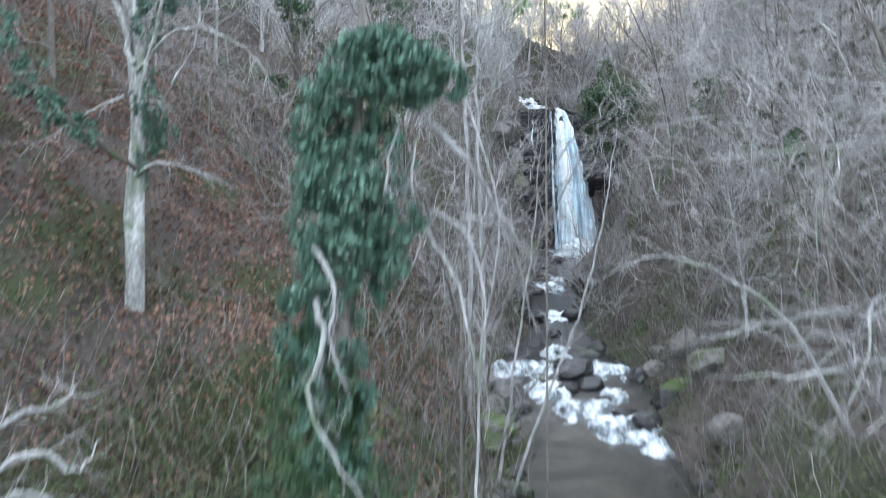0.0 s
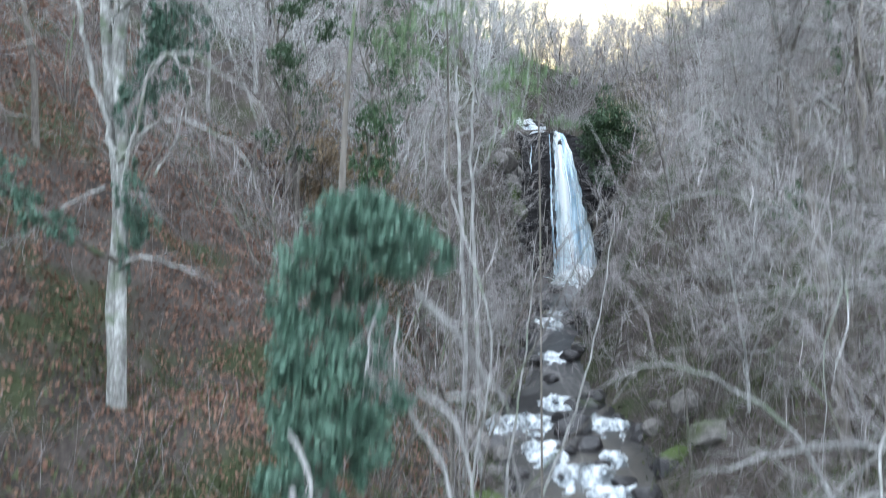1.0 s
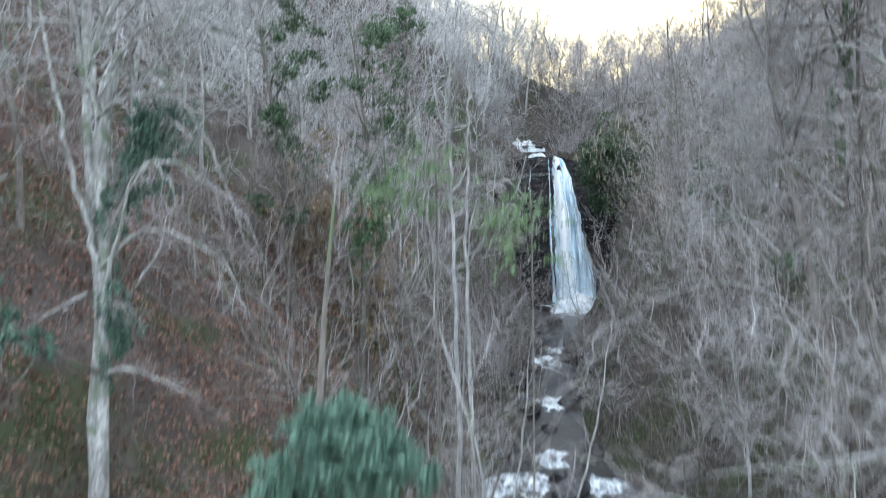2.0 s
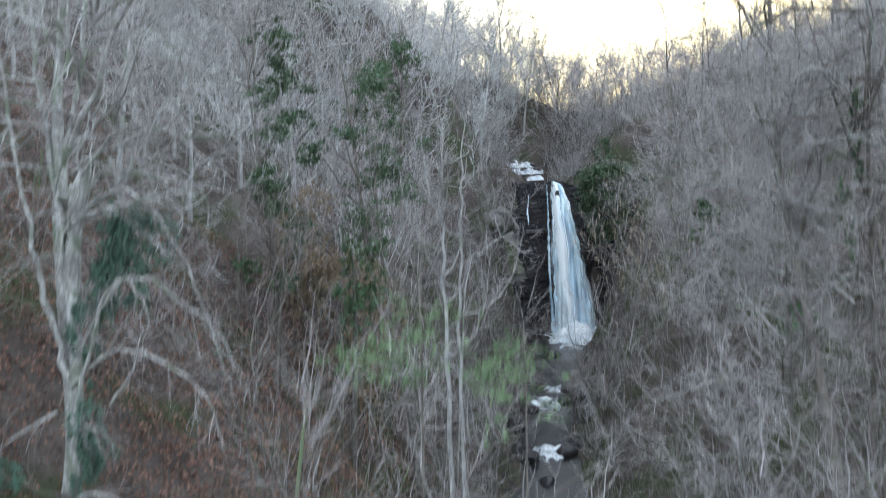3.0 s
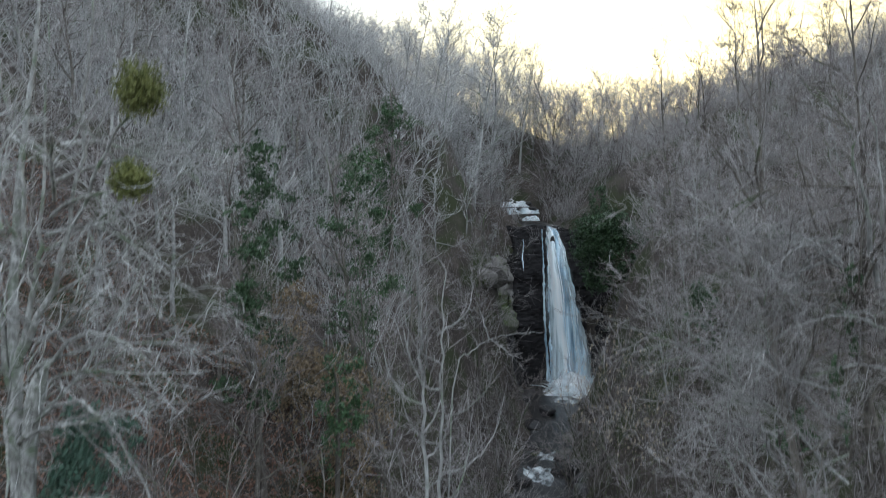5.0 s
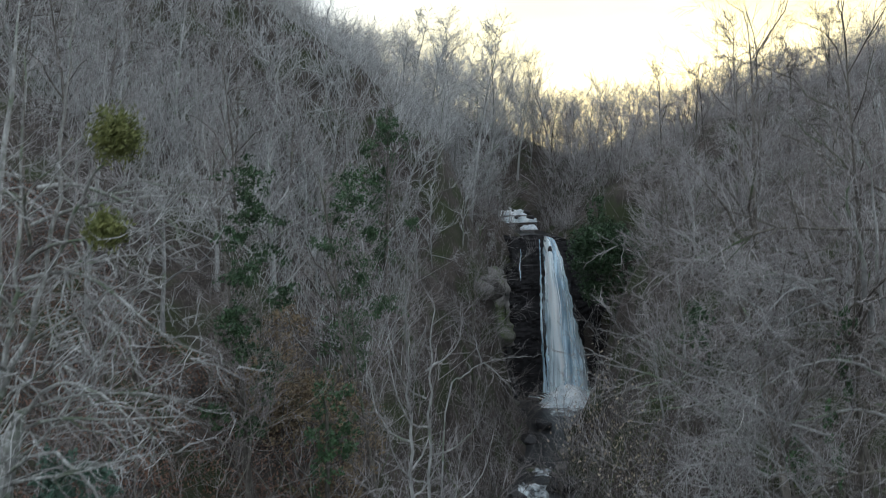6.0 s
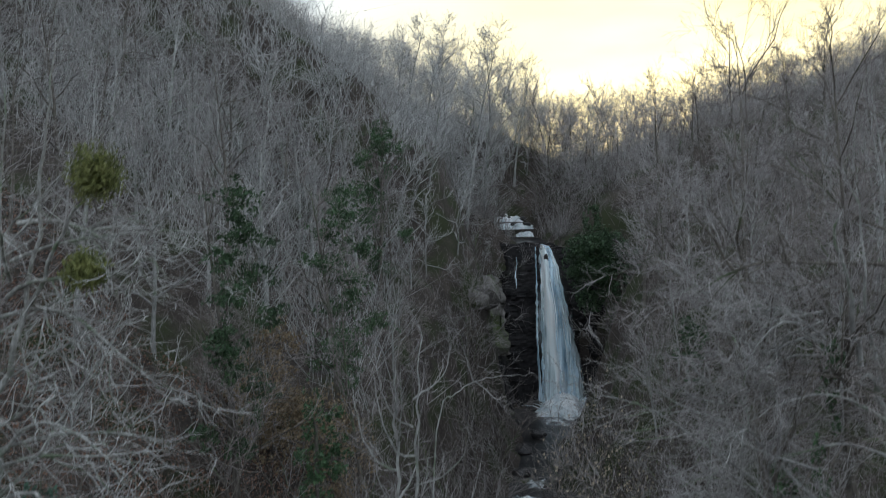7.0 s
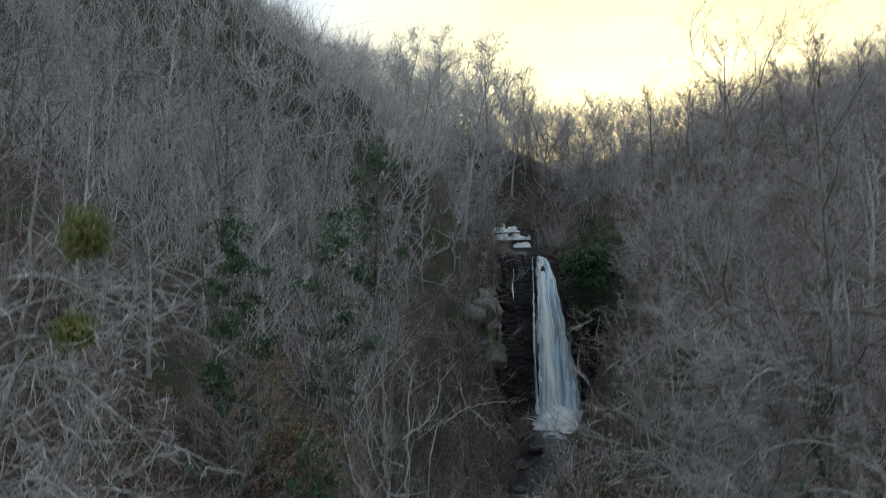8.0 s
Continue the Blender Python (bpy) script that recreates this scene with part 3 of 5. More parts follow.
def waterfall():
    root = tagged(new("waterfall"), "tall white waterfall dropping down a dark rock wall", "waterfall")
    rng = np.random.RandomState(4)

    def skin(name, left, right, lo, hi, across, down, out, label, seed, mat=FALLING):
        """A falling sheet between two edges given by height share s (0 lip, 1 foot)."""
        r = np.random.RandomState(seed)
        strand = r.normal(size=across + 1) * 0.02
        v, f = [], []
        for i in range(down + 1):
            s = i / down
            z = hi + (lo - hi) * s
            for k in range(across + 1):
                u = k / across
                x = left(s) + (right(s) - left(s)) * u
                bulge = out * (0.25 + 0.75 * math.sin(math.pi * min(1, s * 0.75 + 0.12))) * (0.35 + 0.65 * math.sin(math.pi * u))
                y = float(face_y(x, z)) - 0.55 - bulge + strand[k] * (0.4 + s) + 0.015 * r.normal()
                v.append((x + 0.03 * r.normal(), y, z))
        w = across + 1
        for i in range(down):
            for k in range(across):
                f.append((i * w + k, i * w + k + 1, (i + 1) * w + k + 1, (i + 1) * w + k))
        return piece(name, mesh_of(name, v, f), mat, root, label)

    def left(s):
        return 6.34 - 0.40 * s + 0.07 * math.sin(23 * s) * s + 0.05 * math.sin(57 * s)

    def right(s):
        return 6.6 + 2.75 * s ** 0.42 + 0.12 * math.sin(17 * s + 1) * s + 0.07 * math.sin(49 * s)

    skin("main_sheet", left, right, 5.2, 19.55, 26, 60, 1.0, "", 1)
    skin("inner_sheet", lambda s: 6.35 - 0.25 * s, lambda s: 6.6 + 1.55 * s ** 0.45 + 0.1 * math.sin(19 * s), 5.2, 19.5, 14, 50, 1.25, "", 2, FALLING_CORE)
    skin("mist_veil", lambda s: left(s) - 0.12 - 0.3 * s, lambda s: right(s) + 0.1 + 0.35 * s, 5.3, 19.2, 22, 50, 1.1, "thin veil of drifting spray", 6, VEIL)
    # loose strands of white water that overlap down the fall
    strands = Tubes()
    for _ in range(36):
        s0, u0 = rng.uniform(0, 1) ** 1.6 * 0.75, rng.uniform(-0.05, 1.05)
        s1 = min(1.0, s0 + rng.uniform(0.15, 0.5))
        pts = []
        for s in np.linspace(s0, s1, 7):
            x = left(s) + (right(s) - left(s)) * (u0 + 0.03 * math.sin(9 * s + 7 * u0))
            z = 19.55 - 14.35 * s
            bulge = (0.25 + 0.75 * math.sin(math.pi * min(1, s * 0.75 + 0.12))) * (0.35 + 0.65 * math.sin(math.pi * min(1, max(0, u0))))
            pts.append((x, float(face_y(x, z)) - 0.58 - bulge - rng.uniform(0, 0.12), z))
        w = rng.uniform(0.012, 0.045) * (1.4 - 0.9 * s0)
        strands.add(pts, w * np.array([0.15, 0.7, 1, 1, 0.9, 0.6, 0.1]), 5)
    piece("strand_veil", strands.mesh("strand_veil"), FALLING_CORE, root)
    skin("side_strand", lambda s: 5.86 - 0.25 * s + 0.05 * math.sin(9 * s), lambda s: 5.94 - 0.19 * s + 0.3 * s ** 3 + 0.05 * math.sin(7 * s), 5.4, 19.3, 4, 60, 0.2, "thin side strand of falling water", 3)
    skin("side_strand", lambda s: 4.1 - 0.15 * s + 0.06 * math.sin(8 * s), lambda s: 4.15 - 0.12 * s + 0.05 * math.sin(9 * s), 15.5, 18.4, 2, 30, 0.06, "thin trickle on the rock", 5)
    # spray at the foot: short jets thrown out from the foot
    m = 900
    a, d = rng.uniform(math.pi * 0.9, math.pi * 2.1, m), np.abs(rng.normal(size=m))
    s = np.stack([7.8 + 1.8 * rng.uniform(-1, 1, m), 69.9 + 0.35 * rng.normal(size=m), np.full(m, 5.25)], 1)
    way = np.stack([np.cos(a) * 0.7 * d, np.sin(a) * 0.8 * d, 0.25 + 0.6 * np.abs(rng.normal(size=m))], 1)
    jets = Tubes()
    jets.spikes(s, s + way * 0.55, s + way * np.array([1.15, 1.15, 0.7]), rng.uniform(0.03, 0.08, m))
    piece("spray", jets.mesh("spray"), WHITE_STRAND, root, "white spray at the foot of the fall")["kind"] = "stuff"


waterfall()


def cascade(name, centre, width, depth, drop, seed, label, bulk=1.0, mat=FOAM):
    """A patch of white water tumbling over stones: a lumpy skin with torn edges."""
    rng = np.random.RandomState(seed)
    nu, nv = max(6, int(width / 0.16)), max(6, int(depth / 0.2))
    v, f = [], []
    for j in range(nv + 1):
        t = j / nv
        for i in range(nu + 1):
            u = i / nu
            x, y = centre[0] + (u - 0.5) * width, centre[1] + (0.5 - t) * depth
            lump = 0.5 * waves(x, y, 1.1, seed) + 0.35 * waves(x, y, 0.45, seed + 1)
            edge = min(1, 5 * min(u, 1 - u)) * min(1, 5 * min(t, 1 - t))
            z = centre[2] - drop * ease(t + 0.12 * waves(x, y, 0.9, seed + 2), 0.15, 0.85) + 0.30 * bulk * lump * edge + 0.08 * edge - 0.2 * (1 - edge)
            v.append((x + 0.06 * rng.normal(), y + 0.06 * rng.normal(), float(z)))
    for j in range(nv):
        for i in range(nu):
            a = j * (nu + 1) + i
            f.append((a, a + 1, a + nu + 2, a + nu + 1))
    return tagged(piece(name, mesh_of(name, v, f), mat), label, "white water", "rapids below the fall")


def splash(cx, cy, z, rx, ry, high):
    """The mound of churned water under the fall, spreading in lobes over the pool."""
    rings, spokes = 16, 64
    v, f = [(cx, cy, z + high)], []
    for i in range(1, rings + 1):
        for k in range(spokes):
            a, r = 2 * math.pi * k / spokes, i / rings
            lobe = 1 + 0.22 * float(waves(math.cos(a) * 3, math.sin(a) * 3, 2.2, 77)) + 0.10 * float(waves(math.cos(a) * 3, math.sin(a) * 3, 0.7, 78))
            x, y = cx + rx * r * lobe * math.cos(a), cy + ry * r * lobe * math.sin(a)
            v.append((x, y, z + high * (1 - r * r) ** 1.3 + (0.16 * float(waves(x, y, 0.8, 79)) + 0.08 * float(waves(x, y, 0.35, 80))) * (1 - r ** 4) - 0.12 * r ** 6))
    for k in range(spokes):
        f.append((0, 1 + k, 1 + (k + 1) % spokes))
        for i in range(rings - 1):
            p, q = 1 + i * spokes + k, 1 + i * spokes + (k + 1) % spokes
            f.append((p, p + spokes, q + spokes, q))
    tagged(piece("splash_pool", mesh_of("splash_pool", v, f), SPLASH), "churned white water at the foot of the fall", "white water", "rapids below the fall")


splash(7.6, 68.9, 5.3, 2.3, 1.9, 1.5)
cascade("foam_patch", (7.4, 66.3, 5.2), 3.6, 2.6, 0.1, 151, "thin foam drifting over the pool", 0.3, THIN_FOAM)
RAPID = "white foaming rapids among dark wet boulders"
for k, (x, y, z, w, d, drop) in enumerate([
        (1.6, 32.6, 1.12, 2.3, 4.0, 0.55), (5.0, 32.3, 1.08, 1.6, 3.4, 0.5), (2.3, 29.4, 0.82, 1.9, 2.8, 0.35), (3.4, 27.3, 0.62, 2.3, 2.6, 0.35),
        (4.2, 25.4, 0.46, 1.9, 2.2, 0.3), (5.1, 23.9, 0.33, 1.4, 2.4, 0.28), (0.4, 32.4, 1.3, 1.0, 1.0, 0.35), (3.2, 36.0, 1.4, 1.8, 1.5, 0.35), (4.6, 28.9, 0.75, 1.0, 1.6, 0.3)]):
    cascade("rapid", (x, y, z), 1.06 * w, 1.1 * d, drop, 40 + 3 * k, RAPID)
for k, (x, y, z, w, d, drop) in enumerate([(3.7, 50.0, 3.75, 2.6, 2.2, 0.7), (3.5, 43.2, 2.45, 2.0, 1.8, 0.6), (5.4, 43.4, 2.45, 0.9, 1.4, 0.5), (4.5, 53.0, 4.0, 1.6, 1.4, 0.3)]):
    cascade("cascade", (x, y, z), w, d, drop, 80 + 3 * k, "small white cascade between rock pools", 1.0, THIN_FOAM)
for k, (x, y, z, w, d, drop) in enumerate([(2.9, 88.3, 23.5, 1.7, 0.8, 0.4), (3.5, 87.0, 22.8, 3.6, 0.8, 0.4), (4.2, 85.9, 22.0, 4.2, 0.8, 0.45), (5.3, 84.2, 21.0, 1.8, 0.7, 0.3)]):
    cascade("upper_cascade", (x, y, z), w, d, drop, 100 + 3 * k, "small white cascade above the lip of the fall", 0.5, SPLASH)
for k, (x, y, z, s) in enumerate([
        (3.5, 32.3, 0.75, 0.95), (2.9, 29.9, 0.5, 0.6), (3.8, 30.6, 0.6, 0.7), (4.6, 26.9, 0.25, 0.55), (2.7, 27.4, 0.3, 0.42), (3.9, 35.9, 0.9, 0.7),
        (4.1, 28.5, 0.4, 0.4), (3.2, 33.8, 0.9, 0.55), (5.9, 25.6, 0.15, 0.5), (2.0, 31.0, 0.7, 0.35), (0.4, 33.4, 0.6, 0.8), (6.2, 32.4, 0.5, 0.75), (6.3, 28.5, 0.2, 0.8), (2.9, 36.5, 1.0, 0.6), (1.0, 28.0, 0.1, 0.7), (4.9, 50.6, 3.4, 0.6), (2.5, 50.3, 3.3, 0.7),
        (4.4, 43.6, 2.2, 0.7), (2.3, 42.6, 2.0, 0.8), (5.9, 47.0, 2.9, 0.9), (1.8, 46.6, 2.9, 0.9), (5.3, 70.2, 5.3, 0.9), (9.6, 70.6, 5.3, 1.0), (5.1, 62.0, 4.9, 0.8), (8.4, 64.0, 5.0, 0.9), (3.2, 40.3, 1.5, 0.5), (4.2, 86.1, 21.9, 0.42), (5.6, 86.0, 21.8, 0.5), (3.7, 87.3, 22.6, 0.4), (5.2, 87.2, 22.5, 0.4)]):
    boulder(200 + k, s, ROCK_WET, "dark wet boulder in the stream", (x, y, z))
# added rock that reads as the dark gap in the falling water
boulder(260, 0.24, ROCK_WET, "dark wet rock standing in for a gap in the water below the lip", (6.8, 74.75, 17.9), 0.1, 2.4)
bq = np.random.RandomState(5)
for k in range(42):
    y = 17 + 50 * bq.uniform() ** 1.2
    side = -1 if bq.uniform() < 0.5 else 1
    x = float(stream_x(y)) + side * (float(stream_half(y)) + bq.uniform(-0.9 if y > 25 else 0.05, 1.0))
    ob = boulder(400 + k, bq.uniform(0.28, 0.62) * (0.8 + y / 90), ROCK if bq.uniform() < 0.3 else ROCK_WET, "rounded stone at the edge of the stream", (x, y, max(float(land(x, y)), float(stream_z(y)) - 0.1)), 0.3)
    ob["group"] = "rocks on the banks"
for k, (x, y, s) in enumerate([(1.2, 63.0, 1.6), (0.6, 61.0, 1.2), (2.0, 65.5, 1.3), (12.4, 63.5, 1.2), (13.2, 66.0, 1.5), (-0.6, 27.5, 0.9), (0.2, 23.0, 0.7), (7.0, 25.0, 0.8), (6.6, 22.0, 0.7), (7.6, 30.0, 0.9), (-10.1, 50.0, 0.75), (12.6, 69.2, 1.1), (13.6, 68.6, 0.9)]):
    ob = boulder(300 + k, s, ROCK, "grey mossy rock on the bank", (x, y, float(land(x, y))), 0.25)
    ob["group"] = "rocks on the banks"

# ---- woods ----
rng = np.random.RandomState(11)
GREY, BROWN = "tall leafless tree with pale grey bark and fine twigs", "leafless tree with dark bark and brown twigs"
KINDS = []
for k, (h, r, limbs, first, reach, spread, lift, bark, twig, label) in enumerate([
        (13.5, 0.17, 15, 0.22, 0.34, 1.05, 0.05, BARK, TWIG, GREY), (12.0, 0.14, 14, 0.16, 0.38, 1.2, 0.02, BARK_DARK, TWIG, BROWN),
        (14.5, 0.18, 15, 0.25, 0.32, 0.95, 0.07, BARK_DARK, TWIG_BROWN, BROWN), (11.0, 0.11, 14, 0.15, 0.36, 1.0, 0.06, BARK, TWIG, GREY),
        (12.5, 0.15, 15, 0.18, 0.40, 1.3, 0.0, BARK_DARK, TWIG, BROWN), (10.0, 0.10, 13, 0.12, 0.38, 1.1, 0.04, BARK_DARK, TWIG_BROWN, BROWN)]):
    grown = grow(500 + k, h, r, limbs, first, reach, spread, lift, 5, 2, 6, thin=2.0, boughs=5)
    KINDS.append((h, grown, bark, twig, label))


def view_lane(x, y):
    """How far a place lies from the open lane over the stream between the camera and the fall."""
    mid = np.interp(y, [0, 20, 35, 50, 70, 76, 90], [1.8, 3.4, 4.2, 5.4, 7.4, 7.0, 4.6])
    half = np.interp(y, [0, 20, 35, 50, 70, 78, 90], [1.2, 2.0, 3.2, 3.6, 5.2, 4.0, 2.0])
    return np.abs(x - mid) - half


def canopy_top(x, y):
    """The height up to which the woods on the hills grow: the outline of the valley against the sky."""
    return 19.1 + (y - 3.7) * np.interp((x - 2.46) / (y - 3.7), [-0.271, -0.245, -0.184, -0.132, -0.094, -0.049, -0.006, 0.027, 0.066, 0.095, 0.138, 0.196, 0.239, 0.304, 0.346, 0.396, 0.493], [0.354, 0.315, 0.304, 0.288, 0.313, 0.307, 0.268, 0.248, 0.224, 0.216, 0.218, 0.231, 0.218, 0.232, 0.239, 0.251, 0.276])


def woods():
    """Single trees on the nearer slopes; the far woods as one mass."""
    firsts, far = {}, [(Tubes(), Tubes()) for _ in range(2)]
    spots = []
    for gy in np.arange(15, 89, 3.0):
        for gx in np.arange(-60, 78, 3.0):
            x, y = gx + rng.uniform(-1.4, 1.4), gy + rng.uniform(-1.4, 1.4)
            if abs(x + 0.07 * y - 1.5) > 0.62 * y + 3 or (y < 78 and view_lane(x, y) < 1.4) or abs(x - stream_x(y)) < stream_half(y) + 0.9 and y < 91:
                continue
            if y < 30 and rng.uniform() < 0.5:
                continue
            if y < 24 and -12 < x < 3:
                continue
            if 60 < y < 76 and rng.uniform() < 0.3:
                continue
            spots.append((y, x))
    for gy in np.arange(88, 110, 2.1):
        for gx in np.arange(-32, 54, 2.5):
            x, y = gx + rng.uniform(-1.2, 1.2), gy + rng.uniform(-1.1, 1.1)
            if abs(x - stream_x(y)) > 2.5 or y > 92:
                spots.append((y, x))
    spots.sort()
    made = 0
    for y, x in spots:
        k = rng.randint(len(KINDS))
        # only lighter kinds on the left slope, standing in for haze
        if x < -9:
            k = {2: 0, 5: 3, 4: 1}.get(k, k)
        elif x < 1 and y < 46 and k == 4 or -8.5 < x < -1 and 26 < y < 40 and k != 5:
            continue
        h, grown, bark, twig, label = KINDS[k]
        s = rng.uniform(0.62, 1.05) * ((1.0 if x < 15 or y < 40 else 0.72) if y < 60 else (0.85 if x < 16 else 0.5) if y < 88 else rng.uniform(0.8, 1.15) if x < 13 else rng.uniform(0.75, 1.15) if x < 27 else rng.uniform(0.85, 1.25))
        if y > 50:
            s = min(s, max(0.35, (float(canopy_top(x, y)) - float(land(x, y))) / h))
        m = pose(x, y, float(land(x, y)) - 0.1, 0, 0, rng.uniform(0, 360)) @ Matrix.Diagonal((s, s, s, 1))
        if made < 160:
            made += 1
            if k in firsts:
                copy_thing(firsts[k], m)
            else:
                for arm in grown[2]:
                    grown[0].v.append(arm.v[0])
                    for extra in arm.v[1:]:
                        grown[0].v.append(extra)
                    grown[0].f += [f + grown[0].n for f in arm.f]
                    grown[0].n += arm.n
                firsts[k] = bare_tree((grown[0], grown[1], []), bark, twig, label, m)
        else:
            wood, crown = FAR_KINDS[k % len(FAR_KINDS)]
            a = np.array(m)
            for tubes, (v, f) in zip(far[0 if x < 6 else 1], (wood, crown)):
                tubes.v.append(v @ a[:3, :3].T + a[:3, 3])
                tubes.f.append(f + tubes.n)
                tubes.n += len(v)
    # haze over the left woods is put into paler bark and twigs
    for tubes, twig, label in zip(far, (TWIG_PALE, TWIG), ("distant greyish leafless woods on the high slope, lightened for haze", "distant brownish leafless woods along the ridge")):
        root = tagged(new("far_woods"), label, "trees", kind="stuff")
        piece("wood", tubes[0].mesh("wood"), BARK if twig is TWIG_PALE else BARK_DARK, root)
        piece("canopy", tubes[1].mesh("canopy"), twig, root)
    print("trees", made, len(spots))


def lean_far(seed):
    """A tree for the far ridge: fewer, thicker twigs."""
    r = np.random.RandomState(seed)
    wood, crown = Tubes(), Tubes()
    trunk = bend(r, (0, 0, -0.4), (r.normal() * 0.08, r.normal() * 0.08, 1), 10.4, 6, 0.12, 0.03)
    wood.add(trunk, 0.10 * (1 - 0.92 * np.linspace(0, 1, 7)), 4)
    s, e, q = [], [], []
    for j in range(21):
        f = 0.12 + 0.86 * ((j + r.uniform(0, 0.9)) / 21) ** 0.8
        p = np.array([np.interp(f * 6, np.arange(7), trunk[:, c]) for c in range(3)])
        limb = bend(r, p, off_axis(r, np.array([0, 0, 1.0]), r.uniform(0.35, 1.35) * (1.2 - 0.35 * f)), r.uniform(2.4, 4.4) * (1.1 - 0.3 * f), 3, 0.32, 0.05)
        crown.add(limb, np.array([0.05, 0.036, 0.025, 0.01]) * (1.2 - 0.5 * f), 3)
        for _ in range(9):
            h = r.uniform(0.3, 3)
            a = np.array([np.interp(h, np.arange(4), limb[:, c]) for c in range(3)])
            w = off_axis(r, (limb[3] - limb[0]) / np.linalg.norm(limb[3] - limb[0]), r.uniform(0.2, 0.95)) + [0, 0, 0.25]
            b = a + w * r.uniform(0.5, 1.5)
            s.append(a), e.append(b), q.append(0.022)
            c = a + (b - a) * r.uniform(0.3, 0.8)
            s.append(c), e.append(c + off_axis(r, w / np.linalg.norm(w), 0.7) * r.uniform(0.3, 0.8)), q.append(0.018)
    crown.thorns(np.array(s), np.array(e), np.array(q))
    return wood.arrays(), crown.arrays()


FAR_KINDS = [lean_far(600 + k) for k in range(6)]
woods()

# ---- particular trees ----


def curve(points, parts):
    """A smooth line through a few places."""
    p = np.array(points, float)
    p = np.vstack([2 * p[0] - p[1], p, 2 * p[-1] - p[-2]])
    out = []
    for i in range(1, len(p) - 2):
        for t in np.linspace(0, 1, parts, endpoint=False):
            a, b, c, d = p[i - 1], p[i], p[i + 1], p[i + 2]
            out.append(0.5 * (2 * b + (c - a) * t + (2 * a - 5 * b + 4 * c - d) * t * t + (3 * b - 3 * c + d - a) * t ** 3))
    return np.array(out + [p[-2]])


def twiggy(seed, line, r0, twigs, length, thin=1.0, droop=0.0, sides=6):
    """A crooked limb with side twigs: two sets of tubes, wood and twigs."""
    r = np.random.RandomState(seed)
    line = line + r.normal(size=line.shape) * r0 * 0.5
    wood, fine = Tubes(), Tubes()
    k = len(line)
    wood.add(line, r0 * (1 - 0.85 * np.linspace(0, 1, k)), sides)
    lines, q, ts, te, tq = [], [], [], [], []
    for _ in range(twigs):
        h = r.uniform(0.15, 1.0) * (k - 1)
        a = np.array([np.interp(h, np.arange(k), line[:, c]) for c in range(3)])
        i = min(int(h), k - 2)
        ax = (line[i + 1] - line[i]) / (np.linalg.norm(line[i + 1] - line[i]) + 1e-9)
        w = off_axis(r, ax, r.uniform(0.4, 1.2)) + [0, 0, 0.15 - droop]
        one = bend(r, a, w, length * r.uniform(0.4, 1.2), 4, 0.2, 0.03 - droop * 0.3)
        lines.append(one), q.append(0.0075 * thin * r.uniform(0.8, 1.4))
        for _ in range(2):
            g = r.randint(1, 4)
            ws = off_axis(r, (one[g] - one[g - 1]) / np.linalg.norm(one[g] - one[g - 1]), r.uniform(0.5, 1.1))
            lines.append(bend(r, one[g], ws, length * r.uniform(0.2, 0.5), 4, 0.2, 0.02)), q.append(0.005 * thin)
    fine.strands(np.array(lines), np.array(q))
    return wood, fine


def foliage(seed, blobs, per, size, droop=0.3, shell=0.75, bunch=22):
    """Leaves in clumps over uneven masses: blobs of (centre, radii)."""
    r = np.random.RandomState(seed)
    out = []
    for (c, rad) in blobs:
        vol = (rad[0] * rad[1] * rad[2]) ** (2 / 3)
        n = int(per * vol)
        clumps = r.normal(size=(max(8, n // bunch), 3))
        clumps /= np.linalg.norm(clumps, axis=1)[:, None]
        clumps *= r.uniform(shell, 1.12, (len(clumps), 1))
        pick = clumps[r.randint(len(clumps), size=n)]
        pts = pick + r.normal(size=(n, 3)) * 0.13
        out.append(np.array(c) + pts * np.array(rad))
    return leaf_arrays(np.concatenate(out), size, r, 0.5, droop)


def ground_z(x, y):
    return float(land(x, y))


def branchy(seed, start, way, length, r, wander=0.3, drop=-0.03, forks=6, twigs=13, thin=1.25):
    """A crooked limb that forks: the limb's tubes and those of its twigs."""
    q = np.random.RandomState(seed)
    main = bend(q, start, way, length, 10, wander, drop)
    wood, fine = twiggy(seed, main, r, twigs, length * 0.24, thin, 0.05)
    for k in range(forks):
        i = q.randint(2, 9)
        ax = main[i] - main[i - 1]
        side = bend(q, main[i], off_axis(q, ax / np.linalg.norm(ax), q.uniform(0.5, 1.1)), length * q.uniform(0.3, 0.55), 7, wander * 1.1, drop)
        w2, f2 = twiggy(seed + 50 + k, side, r * (1 - 0.07 * i) * 0.6, twigs, length * 0.2, thin, 0.05, 5)
        for a, c in ((wood, w2), (fine, f2)):
            a.v += c.v
            a.f += [f + a.n for f in c.f]
            a.n += c.n
    return wood, fine


def add_limbs(root, seed, limbs, bark, twig, forks=6, twigs=13):
    for k, (start, way, length, r) in enumerate(limbs):
        wood, fine = branchy(seed + 97 * k, start, way, length, r, forks=forks, twigs=twigs)
        limb = piece("limb", wood.mesh("limb"), bark, root)
        piece("twig_spray", fine.mesh("twig_spray"), twig, limb)


def arching(root, seed, limbs, bark, twig, wander=0.2, drop=-0.05, forks=5, twigs=10, thin=1.2):
    """Limbs that reach out and droop: (start, way, length, radius)."""
    for k, (start, way, length, r) in enumerate(limbs):
        wood, fine = branchy(seed + 83 * k, start, way, length, r, wander, drop, forks, twigs, thin)
        limb = piece("limb", wood.mesh("limb"), bark, root)
        piece("twig_spray", fine.mesh("twig_spray"), twig, limb)


